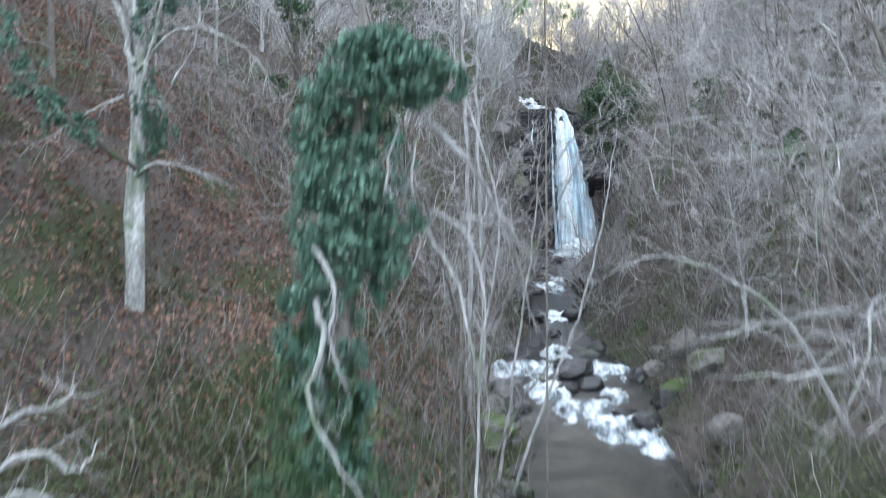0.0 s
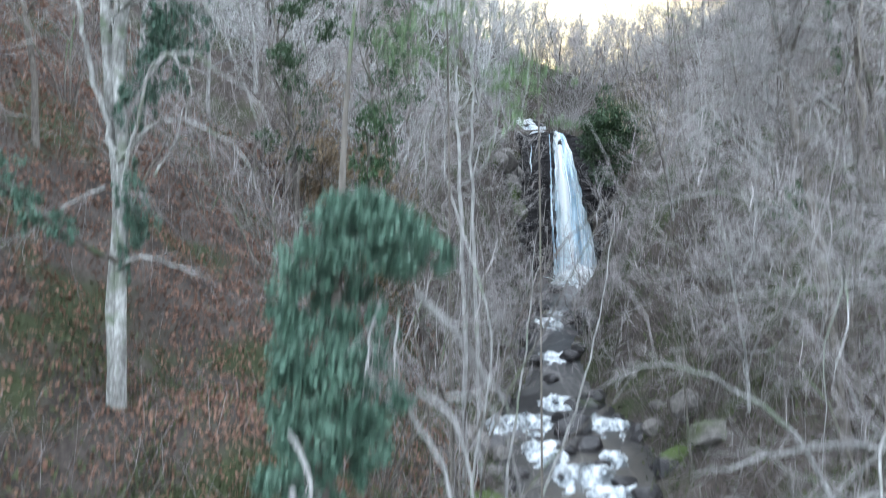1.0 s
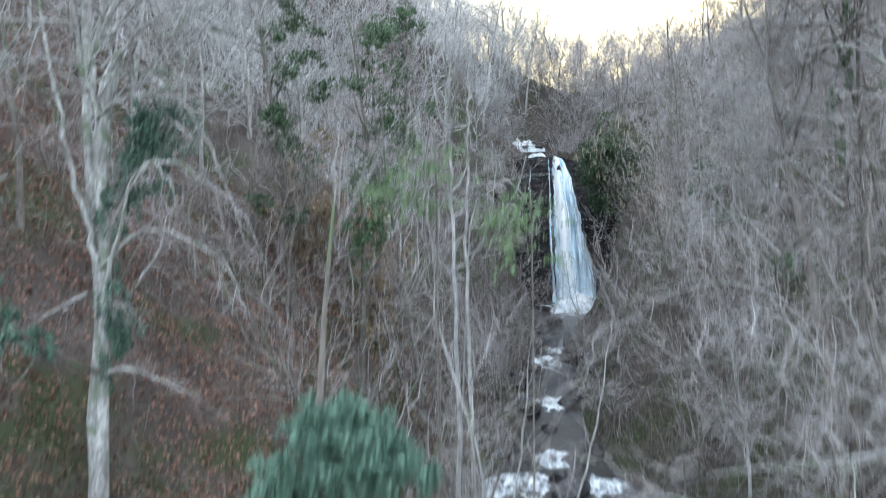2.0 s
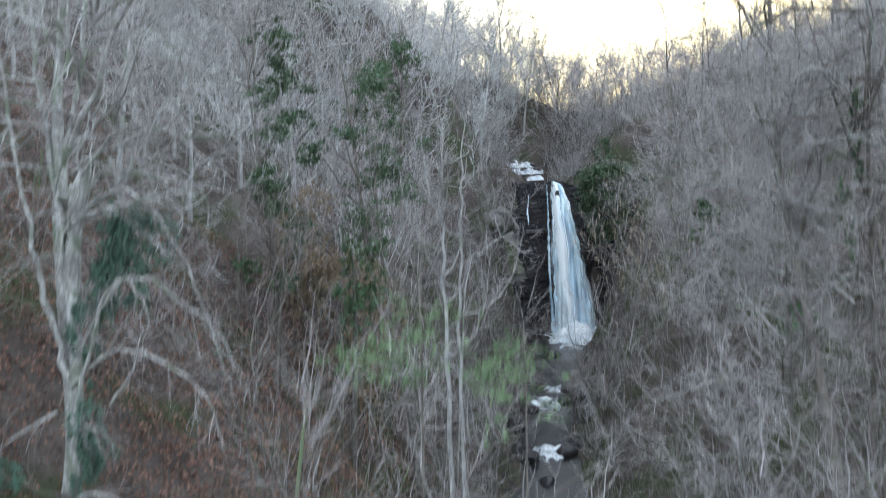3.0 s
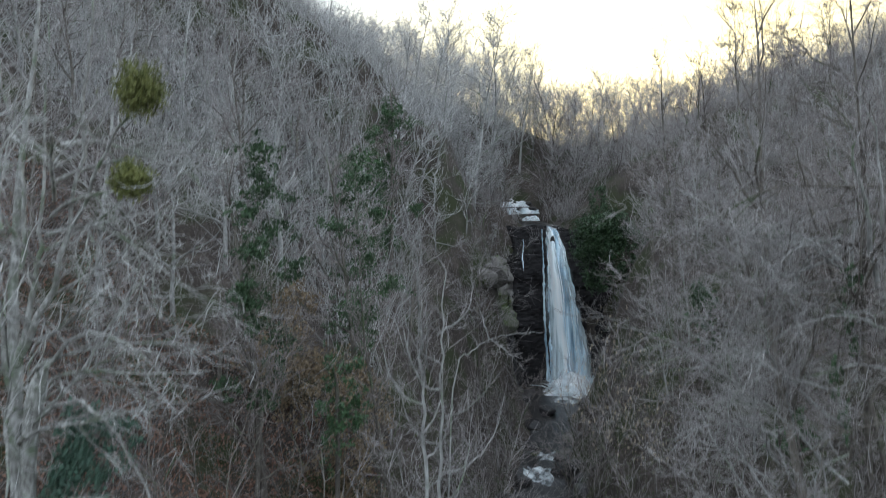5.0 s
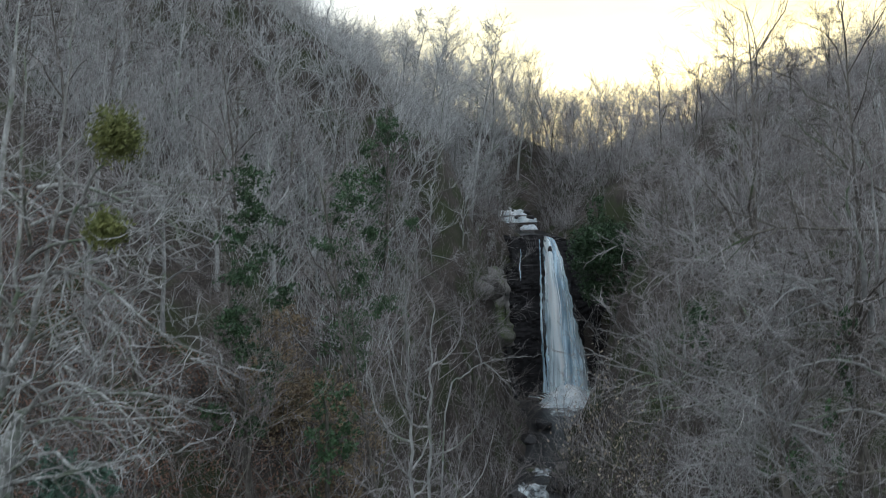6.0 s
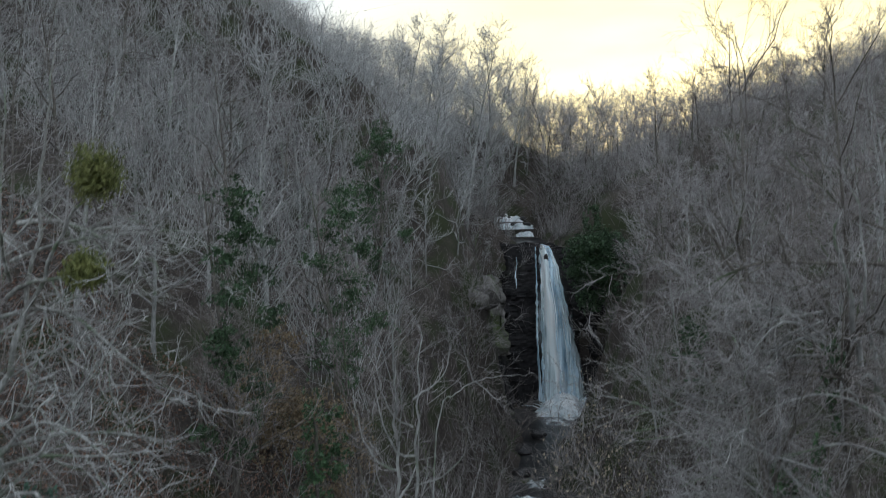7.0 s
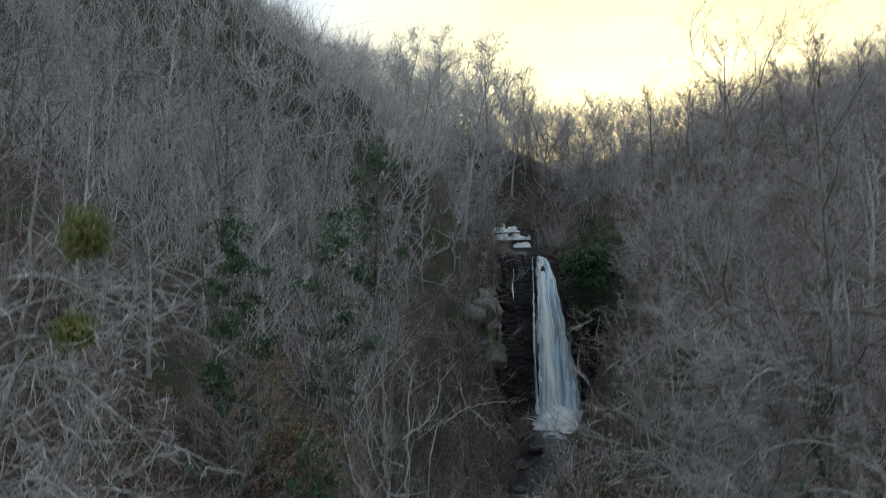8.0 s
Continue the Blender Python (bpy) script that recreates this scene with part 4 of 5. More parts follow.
# the tall pale tree on the leaf-covered bank: two stems side by side, one of them broken off, with ivy between
def pale_tree():
    root = tagged(new("pale_tree"), "tall pale lichen-spotted tree with patches of ivy on a leafy bank", "tree")
    z0 = ground_z(-7.9, 17.9)
    trunk = Tubes()
    line = curve([(-7.92, 17.9, z0 - 0.5), (-7.85, 17.9, 7.0), (-7.72, 17.9, 9.4), (-7.86, 17.95, 11.9), (-8.0, 18.0, 14.6), (-7.95, 18.0, 17.0), (-7.6, 18.0, 20.0), (-7.3, 18.1, 23.0)], 4)
    line[2:-1] += np.random.RandomState(70).normal(size=line[2:-1].shape) * 0.018
    rad = np.interp(line[:, 2], [4, 5.2, 9, 12, 14.6, 17, 23], [0.27, 0.21, 0.18, 0.165, 0.13, 0.085, 0.015])
    trunk.add(line, rad, 11)
    piece("trunk", trunk.mesh("trunk"), LICHEN, root)
    stub = Tubes()
    stub.add(curve([(-7.8, 17.8, z0 - 0.4), (-7.66, 17.75, 7.5), (-7.56, 17.75, 10.0), (-7.62, 17.8, 12.4), (-7.55, 17.85, 13.7), (-7.3, 17.85, 14.7)], 4), np.interp(np.linspace(0, 1, 21), [0, 0.2, 0.75, 0.9, 1], [0.17, 0.12, 0.16, 0.19, 0.10]), 9, tip=False)
    piece("broken_stem", stub.mesh("broken_stem"), LICHEN, root, "pale stem snapped off at the top")
    # upright leaders above the fork and the thin stem that leans away
    leaders = [([(-7.66, 17.6, 10.4), (-8.05, 17.5, 12.0), (-8.36, 17.5, 13.5), (-8.88, 17.5, 17.0), (-9.2, 17.5, 20.0)], 0.075, 16), ([(-8.0, 17.95, 14.0), (-8.3, 17.9, 16.0), (-8.45, 17.9, 18.0), (-8.7, 18.0, 21.5)], 0.075, 26),
               ([(-7.95, 17.95, 14.6), (-7.45, 17.9, 16.4), (-7.25, 17.8, 18.2), (-7.0, 17.8, 21.8)], 0.07, 26), ([(-7.95, 17.95, 14.9), (-7.0, 17.7, 16.2), (-6.55, 17.7, 17.8), (-6.2, 17.7, 20.4), (-5.9, 17.6, 22.6)], 0.075, 28),
               ([(-6.55, 17.7, 17.4), (-5.7, 17.4, 18.8), (-5.0, 17.1, 19.8), (-4.5, 17.0, 21.2)], 0.045, 22), ([(-7.7, 17.9, 16.6), (-7.5, 17.6, 18.6), (-7.9, 17.5, 20.5), (-7.8, 17.5, 22.6)], 0.05, 24)]
    for k, (pts, r, n) in enumerate(leaders):
        wood, fine = twiggy(710 + k, curve(pts, 5), r, n, 1.5, 1.1, 0.0)
        limb = piece("limb", wood.mesh("limb"), LICHEN, root)
        piece("twig_spray", fine.mesh("twig_spray"), TWIG, limb)
    # bare limbs that arch over and hang
    hanging = [([(-7.7, 17.7, 7.9), (-7.0, 17.4, 8.1), (-6.1, 17.2, 7.9), (-5.3, 17.0, 7.55)], 0.055), ([(-7.5, 17.6, 9.6), (-6.96, 17.2, 11.0), (-6.55, 17.0, 12.0), (-6.17, 17.0, 12.4), (-5.85, 16.9, 12.1), (-5.6, 16.8, 11.6), (-5.75, 16.7, 10.7)], 0.045),
               ([(-6.3, 17.0, 12.35), (-5.6, 17.0, 12.3), (-4.93, 16.9, 11.85), (-4.17, 16.8, 11.2), (-3.75, 16.7, 10.2)], 0.04), ([(-7.6, 17.6, 10.2), (-6.4, 17.1, 11.0), (-5.3, 16.9, 10.75), (-4.5, 16.8, 10.1), (-4.2, 16.7, 9.5)], 0.045),
               ([(-7.5, 17.7, 13.6), (-6.2, 17.2, 14.1), (-5.2, 17.0, 13.2), (-4.6, 16.9, 11.9), (-4.1, 16.8, 10.4)], 0.045), ([(-7.4, 17.7, 14.4), (-6.3, 17.3, 15.3), (-5.2, 17.0, 15.2), (-4.0, 16.8, 14.2)], 0.05),
               ([(-6.17, 17.0, 12.4), (-6.6, 16.8, 11.7), (-6.95, 16.7, 10.9)], 0.028), ([(-7.8, 17.7, 9.4), (-7.1, 17.3, 9.5), (-6.5, 17.1, 9.2)], 0.035), ([(-7.9, 17.7, 9.7), (-8.6, 17.3, 9.3), (-9.5, 17.0, 8.6)], 0.04), ([(-6.7, 17.4, 9.9), (-6.1, 17.2, 10.6), (-5.9, 17.2, 11.4)], 0.03)]
    for k, (pts, r) in enumerate(hanging):
        wood, fine = twiggy(730 + k, curve(pts, 4), r, 17, 1.0, 1.05, 0.35)
        limb = piece("limb", wood.mesh("limb"), LICHEN, root)
        piece("twig_spray", fine.mesh("twig_spray"), TWIG, limb)
    q = np.random.RandomState(78)
    fan = []
    for k in range(18):
        z, a = 13.2 + 0.34 * k, q.uniform(-1.5, 0.7)
        fan.append(((-7.9 + 0.06 * k, 17.85, z), (math.cos(a), math.sin(a), q.uniform(0.0, 0.75)), q.uniform(3.0, 5.0), q.uniform(0.034, 0.054)))
    for k in range(5):
        z, a = 14.6 + 0.9 * k, q.uniform(2.4, 4.2)
        fan.append(((-8.1, 17.85, z), (math.cos(a), math.sin(a), q.uniform(0.1, 0.7)), q.uniform(2.6, 4.0), q.uniform(0.03, 0.05)))
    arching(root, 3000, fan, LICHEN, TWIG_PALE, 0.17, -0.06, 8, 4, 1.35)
    piece("ivy", mesh_tris("ivy", *foliage(730, [((-6.75, 18.1, 13.3), (0.45, 0.45, 0.6)), ((-6.2, 17.9, 13.1), (0.65, 0.5, 0.6)), ((-6.6, 17.9, 12.3), (0.6, 0.45, 0.6)), ((-7.0, 18.05, 12.2), (0.35, 0.35, 0.8)), ((-7.35, 17.6, 11.0), (0.28, 0.3, 0.8)), ((-7.3, 17.6, 9.4), (0.28, 0.28, 1.0)), ((-7.55, 17.65, 7.8), (0.13, 0.15, 0.9)), ((-7.1, 17.6, 8.9), (0.35, 0.3, 0.5))], 2600, 0.075)), IVY, root, "dark green climbing ivy")
    wood, fine = twiggy(845, curve([(-7.6, 17.5, 8.0), (-8.2, 16.4, 8.7), (-9.3, 15.6, 10.0), (-10.4, 15.0, 11.6), (-11.6, 14.6, 14.0)], 5), 0.06, 20, 1.2, 1.0)
    limb = piece("ivy_clad_limb", wood.mesh("ivy_clad_limb"), BARK_DARK, root)
    piece("twig_spray", fine.mesh("twig_spray"), TWIG, limb)
    piece("ivy", mesh_tris("ivy", *foliage(846, [((-8.2, 16.4, 8.7), (0.4, 0.35, 0.4)), ((-8.6, 16.1, 9.1), (0.45, 0.35, 0.45)), ((-9.0, 15.8, 9.7), (0.5, 0.35, 0.55)), ((-9.4, 15.5, 10.5), (0.5, 0.35, 0.6)), ((-9.9, 15.2, 11.4), (0.6, 0.4, 0.7)), ((-10.4, 14.9, 12.6), (0.7, 0.4, 0.8))], 2000, 0.075, 0.3, 0.4)), IVY, limb, "ragged dark green ivy")
    return root


pale_tree()


def mistletoe(at, r, seed):
    root = tagged(new("mistletoe"), "round yellow-green mistletoe ball hanging in a bare tree", "mistletoe", "mistletoe balls")
    q = np.random.RandomState(seed)
    d = q.normal(size=(240, 3))
    d /= np.linalg.norm(d, axis=1)[:, None]
    stems = Tubes()
    tips = d * r * q.uniform(0.6, 1.05, (240, 1))
    stems.spikes(np.zeros((240, 3)), tips * 0.5 + q.normal(size=(240, 3)) * 0.05, tips, np.full(240, 0.008))
    piece("stem_cluster", stems.mesh("stem_cluster"), MISTLE, root)
    pts = (tips[q.randint(240, size=2600)] * q.uniform(0.4, 1.12, (2600, 1)) + q.normal(size=(2600, 3)) * 0.09 * r) * [1, 1, 0.95]
    piece("foliage", mesh_tris("foliage", *leaf_arrays(pts, 0.038, q, 0.3, 0.2, 2.6)), MISTLE, root)
    root.matrix_basis = pose(*at)


mistletoe((-4.75, 16.75, 19.75), 0.55, 1)
mistletoe((-4.75, 16.4, 18.1), 0.38, 2)


# the ivy-smothered tree close to the stream
def ivy_tree():
    root = tagged(new("ivy_tree"), "broken tree smothered in thick dark green ivy beside the stream", "tree")
    z0 = ground_z(-1.5, 10.1)
    trunk = Tubes()
    trunk.add(curve([(-1.5, 10.1, z0 - 0.4), (-1.55, 10.1, 4.0), (-1.35, 10.1, 6.0), (-1.2, 10.15, 8.0), (-1.1, 10.3, 9.8), (-0.95, 10.4, 11.3)], 4), np.interp(np.linspace(0, 5, 21), np.arange(6), [0.17, 0.15, 0.12, 0.05, 0.03, 0.012]), 8)
    piece("trunk", trunk.mesh("trunk"), BARK_DARK, root)
    blobs = [((-0.95, 10.0, 8.25), (0.6, 0.5, 0.36)), ((-0.4, 9.95, 8.15), (0.42, 0.42, 0.26)), ((-1.45, 10.0, 8.0), (0.36, 0.4, 0.34)), ((-0.85, 10.0, 8.55), (0.36, 0.35, 0.18)), ((-0.05, 9.9, 8.0), (0.24, 0.3, 0.2)), ((-0.55, 9.9, 7.92), (0.4, 0.33, 0.16)), ((-1.7, 10.05, 7.5), (0.3, 0.36, 0.4)), ((-1.25, 10.2, 7.35), (0.22, 0.2, 0.3)),
             ((-1.55, 10.0, 6.95), (0.46, 0.45, 0.4)), ((-1.15, 9.95, 6.65), (0.5, 0.45, 0.36)), ((-0.8, 9.95, 6.35), (0.36, 0.35, 0.3)), ((-1.7, 10.0, 6.35), (0.4, 0.42, 0.42)), ((-1.25, 9.9, 6.05), (0.45, 0.4, 0.34)), ((-1.6, 10.0, 5.65), (0.38, 0.4, 0.4)), ((-0.95, 9.95, 5.75), (0.3, 0.3, 0.3)),
             ((-1.95, 10.0, 5.1), (0.3, 0.3, 0.5)), ((-1.5, 10.0, 5.0), (0.34, 0.3, 0.45)), ((-1.0, 10.3, 8.55), (0.5, 0.42, 0.3)), ((-1.0, 10.15, 7.4), (0.34, 0.28, 0.36)), ((-0.75, 10.1, 7.1), (0.2, 0.2, 0.3)), ((-1.75, 9.95, 4.4), (0.3, 0.3, 0.45)), ((-1.35, 10.0, 4.3), (0.28, 0.3, 0.4)), ((-1.8, 10.0, 3.7), (0.32, 0.3, 0.45)), ((-1.45, 10.0, 3.4), (0.3, 0.3, 0.4))]
    foot = [((-1.95, 10.0, 4.4), (0.45, 0.4, 0.6)), ((-1.4, 9.95, 4.1), (0.35, 0.4, 0.6)), ((-1.9, 10.0, 3.4), (0.55, 0.5, 0.6)), ((-1.2, 10.0, 3.2), (0.5, 0.5, 0.5)), ((-2.3, 10.2, 2.6), (0.7, 0.6, 0.6)), ((-1.3, 10.1, 2.3), (0.8, 0.6, 0.5))]
    piece("ivy", mesh_tris("ivy", *foliage(741, foot, 4200, 0.06, 0.3, 0.2, 30)), HOLLY, root, "sparse dark green ivy round the foot of the trunk")
    piece("ivy", mesh_tris("ivy", *foliage(740, blobs, 9000, 0.058, 0.3, 0.6, 46)), IVY, root, "thick dark green ivy leaves")
    for k, (pts, r) in enumerate([
            ([(-1.7, 9.7, 5.5), (-1.6, 9.5, 5.0), (-1.7, 9.4, 4.3), (-1.35, 9.3, 3.6), (-1.0, 9.3, 3.0)], 0.045), ([(-1.7, 9.7, 6.1), (-1.4, 9.4, 5.6), (-1.45, 9.4, 5.0), (-1.2, 9.3, 4.3)], 0.035),
            ([(-0.7, 10.0, 7.5), (-0.8, 9.8, 7.1), (-0.85, 9.7, 6.6)], 0.025), ([(-0.3, 10.2, 7.6), (0.2, 10.4, 7.0), (0.7, 10.7, 6.2), (1.0, 11.0, 5.6)], 0.045),
            ([(-0.5, 10.1, 7.4), (-0.55, 9.9, 6.9), (-0.45, 9.8, 6.4)], 0.022), ([(-0.3, 9.9, 6.5), (0.1, 9.8, 6.2), (0.3, 9.7, 5.4), (0.2, 9.6, 4.6)], 0.03),
            ([(-0.4, 9.9, 6.3), (0.0, 9.9, 5.6), (0.1, 9.8, 4.9), (0.4, 9.7, 4.1)], 0.03), ([(0.0, 10.0, 6.4), (0.5, 10.1, 6.3), (0.8, 10.2, 5.5), (0.85, 10.2, 4.8)], 0.028)]):
        wood, fine = twiggy(750 + k, curve(pts, 4), r, 12, 0.7, 0.9, 0.45, 5)
        limb = piece("dead_branch", wood.mesh("dead_branch"), BARK, root, "pale bare hanging branch")
        piece("twig_spray", fine.mesh("twig_spray"), TWIG, limb)
    wood, fine = twiggy(770, curve([(-1.15, 10.25, 9.0), (-1.0, 10.4, 10.4), (-0.9, 10.5, 11.6)], 4), 0.02, 22, 1.2, 0.9)
    piece("twig_spray", fine.mesh("twig_spray"), TWIG, root)


ivy_tree()


# trees and leaning stems that stand out from the woods
def lone_tree(seed, x, y, top, r, label, bark=BARK, limbs=15, first=0.3, reach=0.26, spread=0.8, lift=0.12, thin=1.2, ivy=(), twig=TWIG):
    z0 = ground_z(x, y)
    root = bare_tree(grow(seed, top - z0, r, limbs, first, reach, spread, lift, 7, 3, 7, None, thin, 6), bark, twig, label, pose(x, y, z0 - 0.1))
    for lo, hi, w in ivy:
        n = max(3, int((hi - lo) / 0.6))
        q = np.random.RandomState(seed + 1)
        blobs = [((q.normal() * 0.42 * w, q.normal() * 0.4 * w, lo - z0 + (hi - lo) * i / (n - 1)), (w * q.uniform(0.35, 0.85), w * q.uniform(0.35, 0.8), 0.6)) for i in range(n)]
        piece("ivy", mesh_tris("ivy", *foliage(seed + 2, blobs, 1000, 0.085, 0.3, 0.1)), HOLLY, root, "dark green climbing ivy")
    return root


def twin_tree():
    """A young tree of two close upright stems with limbs that curve out and up like a candelabrum."""
    root = tagged(new("bare_tree"), "young leafless tree with two upright pale stems and curving limbs", "tree", "bare trees on the slopes")
    q, z0 = np.random.RandomState(801), ground_z(-0.3, 23.3)
    for k, (x, y, lean, top, r) in enumerate([(-0.42, 23.3, -0.02, 17.0, 0.085), (0.0, 23.4, 0.03, 16.6, 0.075)]):
        line = curve([(x, y, z0 - 0.3), (x - lean, y, 8.0), (x, y, 12.0), (x + 3 * lean, y, 14.5), (x + 6 * lean, y, top)], 5)
        wood, fine = twiggy(801 + k, line, r, 26, 1.5, 1.3, -0.1)
        stem = piece("stem", wood.mesh("stem"), BARK, root)
        piece("twig_spray", fine.mesh("twig_spray"), TWIG, stem)
    for k in range(15):
        a, z = q.uniform(0, 6.28), 9.6 + 0.36 * k
        out, up = q.uniform(0.7, 1.5), q.uniform(1.4, 2.6)
        x, c, d = (-0.42 if k % 2 else 0.0), math.cos(a), math.sin(a) * 0.7
        line = curve([(x, 23.35, z), (x + 0.55 * out * c, 23.35 + 0.55 * out * d, z + 0.25), (x + out * c, 23.35 + out * d, z + 0.45 * up), (x + 1.25 * out * c, 23.35 + 1.25 * out * d, z + up)], 4)
        wood, fine = twiggy(860 + k, line, q.uniform(0.022, 0.036), 12, 0.9, 1.2, -0.15)
        limb = piece("limb", wood.mesh("limb"), BARK, root)
        piece("twig_spray", fine.mesh("twig_spray"), TWIG, limb)


def dry_leaf_tree():
    """A slim stem that leans over the stream and still holds pale dry leaves at its top."""
    root = tagged(new("bare_tree"), "slim leaning tree with a few pale dry leaves at its top", "tree", "bare trees on the slopes")
    q, z0 = np.random.RandomState(811), ground_z(6.3, 24.8)
    ends = []
    for k, (pts, r) in enumerate([([(6.3, 24.8, z0 - 0.2), (6.0, 24.7, 6.0), (5.75, 24.7, 10.0), (5.1, 24.6, 13.0), (4.7, 24.5, 14.8)], 0.04), ([(5.7, 24.7, 10.4), (5.2, 24.2, 11.8), (4.5, 23.6, 13.0), (4.1, 23.4, 14.2)], 0.03),
                                  ([(5.6, 24.7, 11.0), (5.9, 24.9, 12.4), (5.6, 25.0, 14.0)], 0.025), ([(5.5, 24.6, 11.4), (4.6, 24.0, 12.2), (3.8, 23.2, 12.8), (3.5, 23.0, 13.5)], 0.025)]):
        line = curve(pts, 5)
        wood, fine = twiggy(881 + k, line, r, 22, 0.9, 1.0, -0.1, 5)
        stem = piece("stem" if k == 0 else "limb", wood.mesh("stem"), BARK_DARK, root)
        piece("twig_spray", fine.mesh("twig_spray"), TWIG, stem)
        ends.append(line[line[:, 2] > 11.2])
    at = np.concatenate(ends)
    pts = at[q.randint(len(at), size=620)] + q.normal(size=(620, 3)) * [0.42, 0.42, 0.4]
    piece("foliage", mesh_tris("foliage", *leaf_arrays(pts, 0.042, q, 0.2, 0.5, 1.7)), LEAF_PALE, root, "pale dry leaves")


twin_tree()
dry_leaf_tree()
RIGHT_TREE = lone_tree(803, 9.3, 21.2, 24.0, 0.16, "tall dark leafless tree with ivy on its trunk", BARK_DARK, limbs=18, reach=0.24, ivy=((13.0, 16.0, 0.35),))
lone_tree(804, -6.6, 29.5, 21.5, 0.15, "leafless tree clad in dark green ivy", BARK_DARK, twig=TWIG_BROWN, ivy=((12.0, 20.5, 1.25),))
lone_tree(805, -4.6, 37.0, 22.0, 0.15, "leafless tree clad in dark green ivy", BARK_DARK, twig=TWIG_BROWN, ivy=((13.0, 21.5, 1.5),))
lone_tree(806, -5.0, 51.0, 28.5, 0.16, "leafless tree clad in dark green ivy", BARK_DARK, twig=TWIG_BROWN, ivy=((18.0, 26.5, 1.5),))
lone_tree(807, -2.4, 33.5, 17.5, 0.12, "slender young leafless tree with dark upright limbs", BARK_DARK, limbs=16, spread=0.7, twig=TWIG_BROWN)
lone_tree(809, 10.8, 17.2, 20.5, 0.13, "pale leafless tree on the steep bank", limbs=17, reach=0.3)
lone_tree(815, 10.3, 23.2, 23.8, 0.10, "slender dark leafless tree with a fine open crown", BARK_DARK, limbs=16, first=0.55, reach=0.2, spread=0.8, lift=0.12, thin=0.9, twig=TWIG_BROWN)
lone_tree(812, 15.6, 30.0, 26.6, 0.15, "tall dark leafless tree with a wide twiggy crown", BARK_DARK, limbs=18, reach=0.30, spread=0.9, thin=1.3, twig=TWIG_BROWN)
# the tall trees whose tops make the skyline on both sides of the fall
SKYLINE = "tall leafless tree standing out against the sky"


def skyline(shapes, places):
    """Copies of a few grown trees, each scaled so that its top stands at the given height."""
    for k, (x, y, top) in enumerate(places):
        high, tree = shapes[k % len(shapes)]
        z = ground_z(x, y) - 0.1
        size = (top - z) / high
        m = pose(x, y, z, 0, 0, 67 * k) @ Matrix.Diagonal((size, size, size, 1))
        if k < len(shapes):
            tree.matrix_basis = m
        else:
            copy_thing(tree, m)


# lighter bark and twigs put haze and sky light into the colour
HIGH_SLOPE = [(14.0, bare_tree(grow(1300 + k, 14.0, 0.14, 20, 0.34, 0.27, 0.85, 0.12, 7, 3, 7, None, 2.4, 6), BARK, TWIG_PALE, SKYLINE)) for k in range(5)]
skyline(HIGH_SLOPE, [(-14.6, 70, 40.1), (-13.0, 71, 39.3), (-11.2, 72, 39.1), (-9.4, 73, 38.9), (-6.1, 75, 40.9), (-4.9, 76, 42.1), (-3.7, 75, 42.5), (-2.6, 77, 42.7), (-1.6, 75, 42.0), (-0.6, 76, 41.5), (0.2, 74, 40.3), (1.0, 75.5, 40.2), (1.7, 73.5, 38.5), (2.9, 92, 42.9), (4.4, 91, 41.3), (5.9, 93, 40.1), (-7.6, 78, 40.5), (-8.8, 90, 44.0), (-5.4, 80, 41.9), (-4.2, 82, 43.3), (-3.0, 81, 43.5), (-1.9, 83, 43.3), (-0.9, 81, 42.5), (0.1, 83, 41.9), (1.1, 82, 40.7), (-6.8, 82, 41.5)])
RIDGE = [(11.5, bare_tree(grow(1500 + k, 11.5, 0.13, 12, 0.4, 0.26, 0.8, 0.12, 7, 3, 7, None, 2.0, 6), BARK_DARK, TWIG_BROWN, SKYLINE)) for k in range(4)]
skyline(RIDGE, [(14.2, 62, 31.1), (15.4, 64, 30.3), (16.6, 62, 30.7), (18.0, 63, 31.2), (20.2, 62, 33.5), (21.8, 63, 32.0), (23.2, 61, 32.6), (24.5, 62, 34.0), (26.0, 60, 33.4), (27.6, 62, 34.7), (29.4, 61, 34.6), (31.2, 62, 35.4), (33.5, 62, 36.0)])
lone_tree(810, -12.5, 22.5, 24.0, 0.10, "tall leafless tree with dark bark on the leafy bank", BARK_DARK, limbs=17)


BOUGH_TREE = lone_tree(813, 10.6, 20.6, 19.5, 0.13, "leafless tree with long boughs reaching over the stream", BARK_DARK, limbs=12, first=0.5, reach=0.3, lift=0.05)
bq2 = np.random.RandomState(31)
arching(BOUGH_TREE, 9000, [((-0.1, 0, 2.5 + 0.72 * k), (math.cos(a), math.sin(a), bq2.uniform(0.0, 0.55)), bq2.uniform(3.4, 6.0), bq2.uniform(0.03, 0.055)) for k, a in enumerate(bq2.uniform(2.1, 4.3, 18))], BARK_DARK, TWIG, 0.17, -0.05, 8, 5, 1.15)
SPREAD_TREE = lone_tree(814, 8.4, 23.0, 13.5, 0.10, "low spreading leafless tree on the steep bank", BARK_DARK, limbs=10, first=0.35, reach=0.4, spread=1.2, lift=0.0)
arching(SPREAD_TREE, 9900, [((0, 0, 4.0 + 0.6 * k), (math.cos(a), math.sin(a), bq2.uniform(0.15, 0.8)), bq2.uniform(3.0, 5.2), bq2.uniform(0.025, 0.045)) for k, a in enumerate(bq2.uniform(1.9, 4.6, 14))], BARK, TWIG, 0.15, -0.04, 8, 5, 1.15)
rq = np.random.RandomState(9)
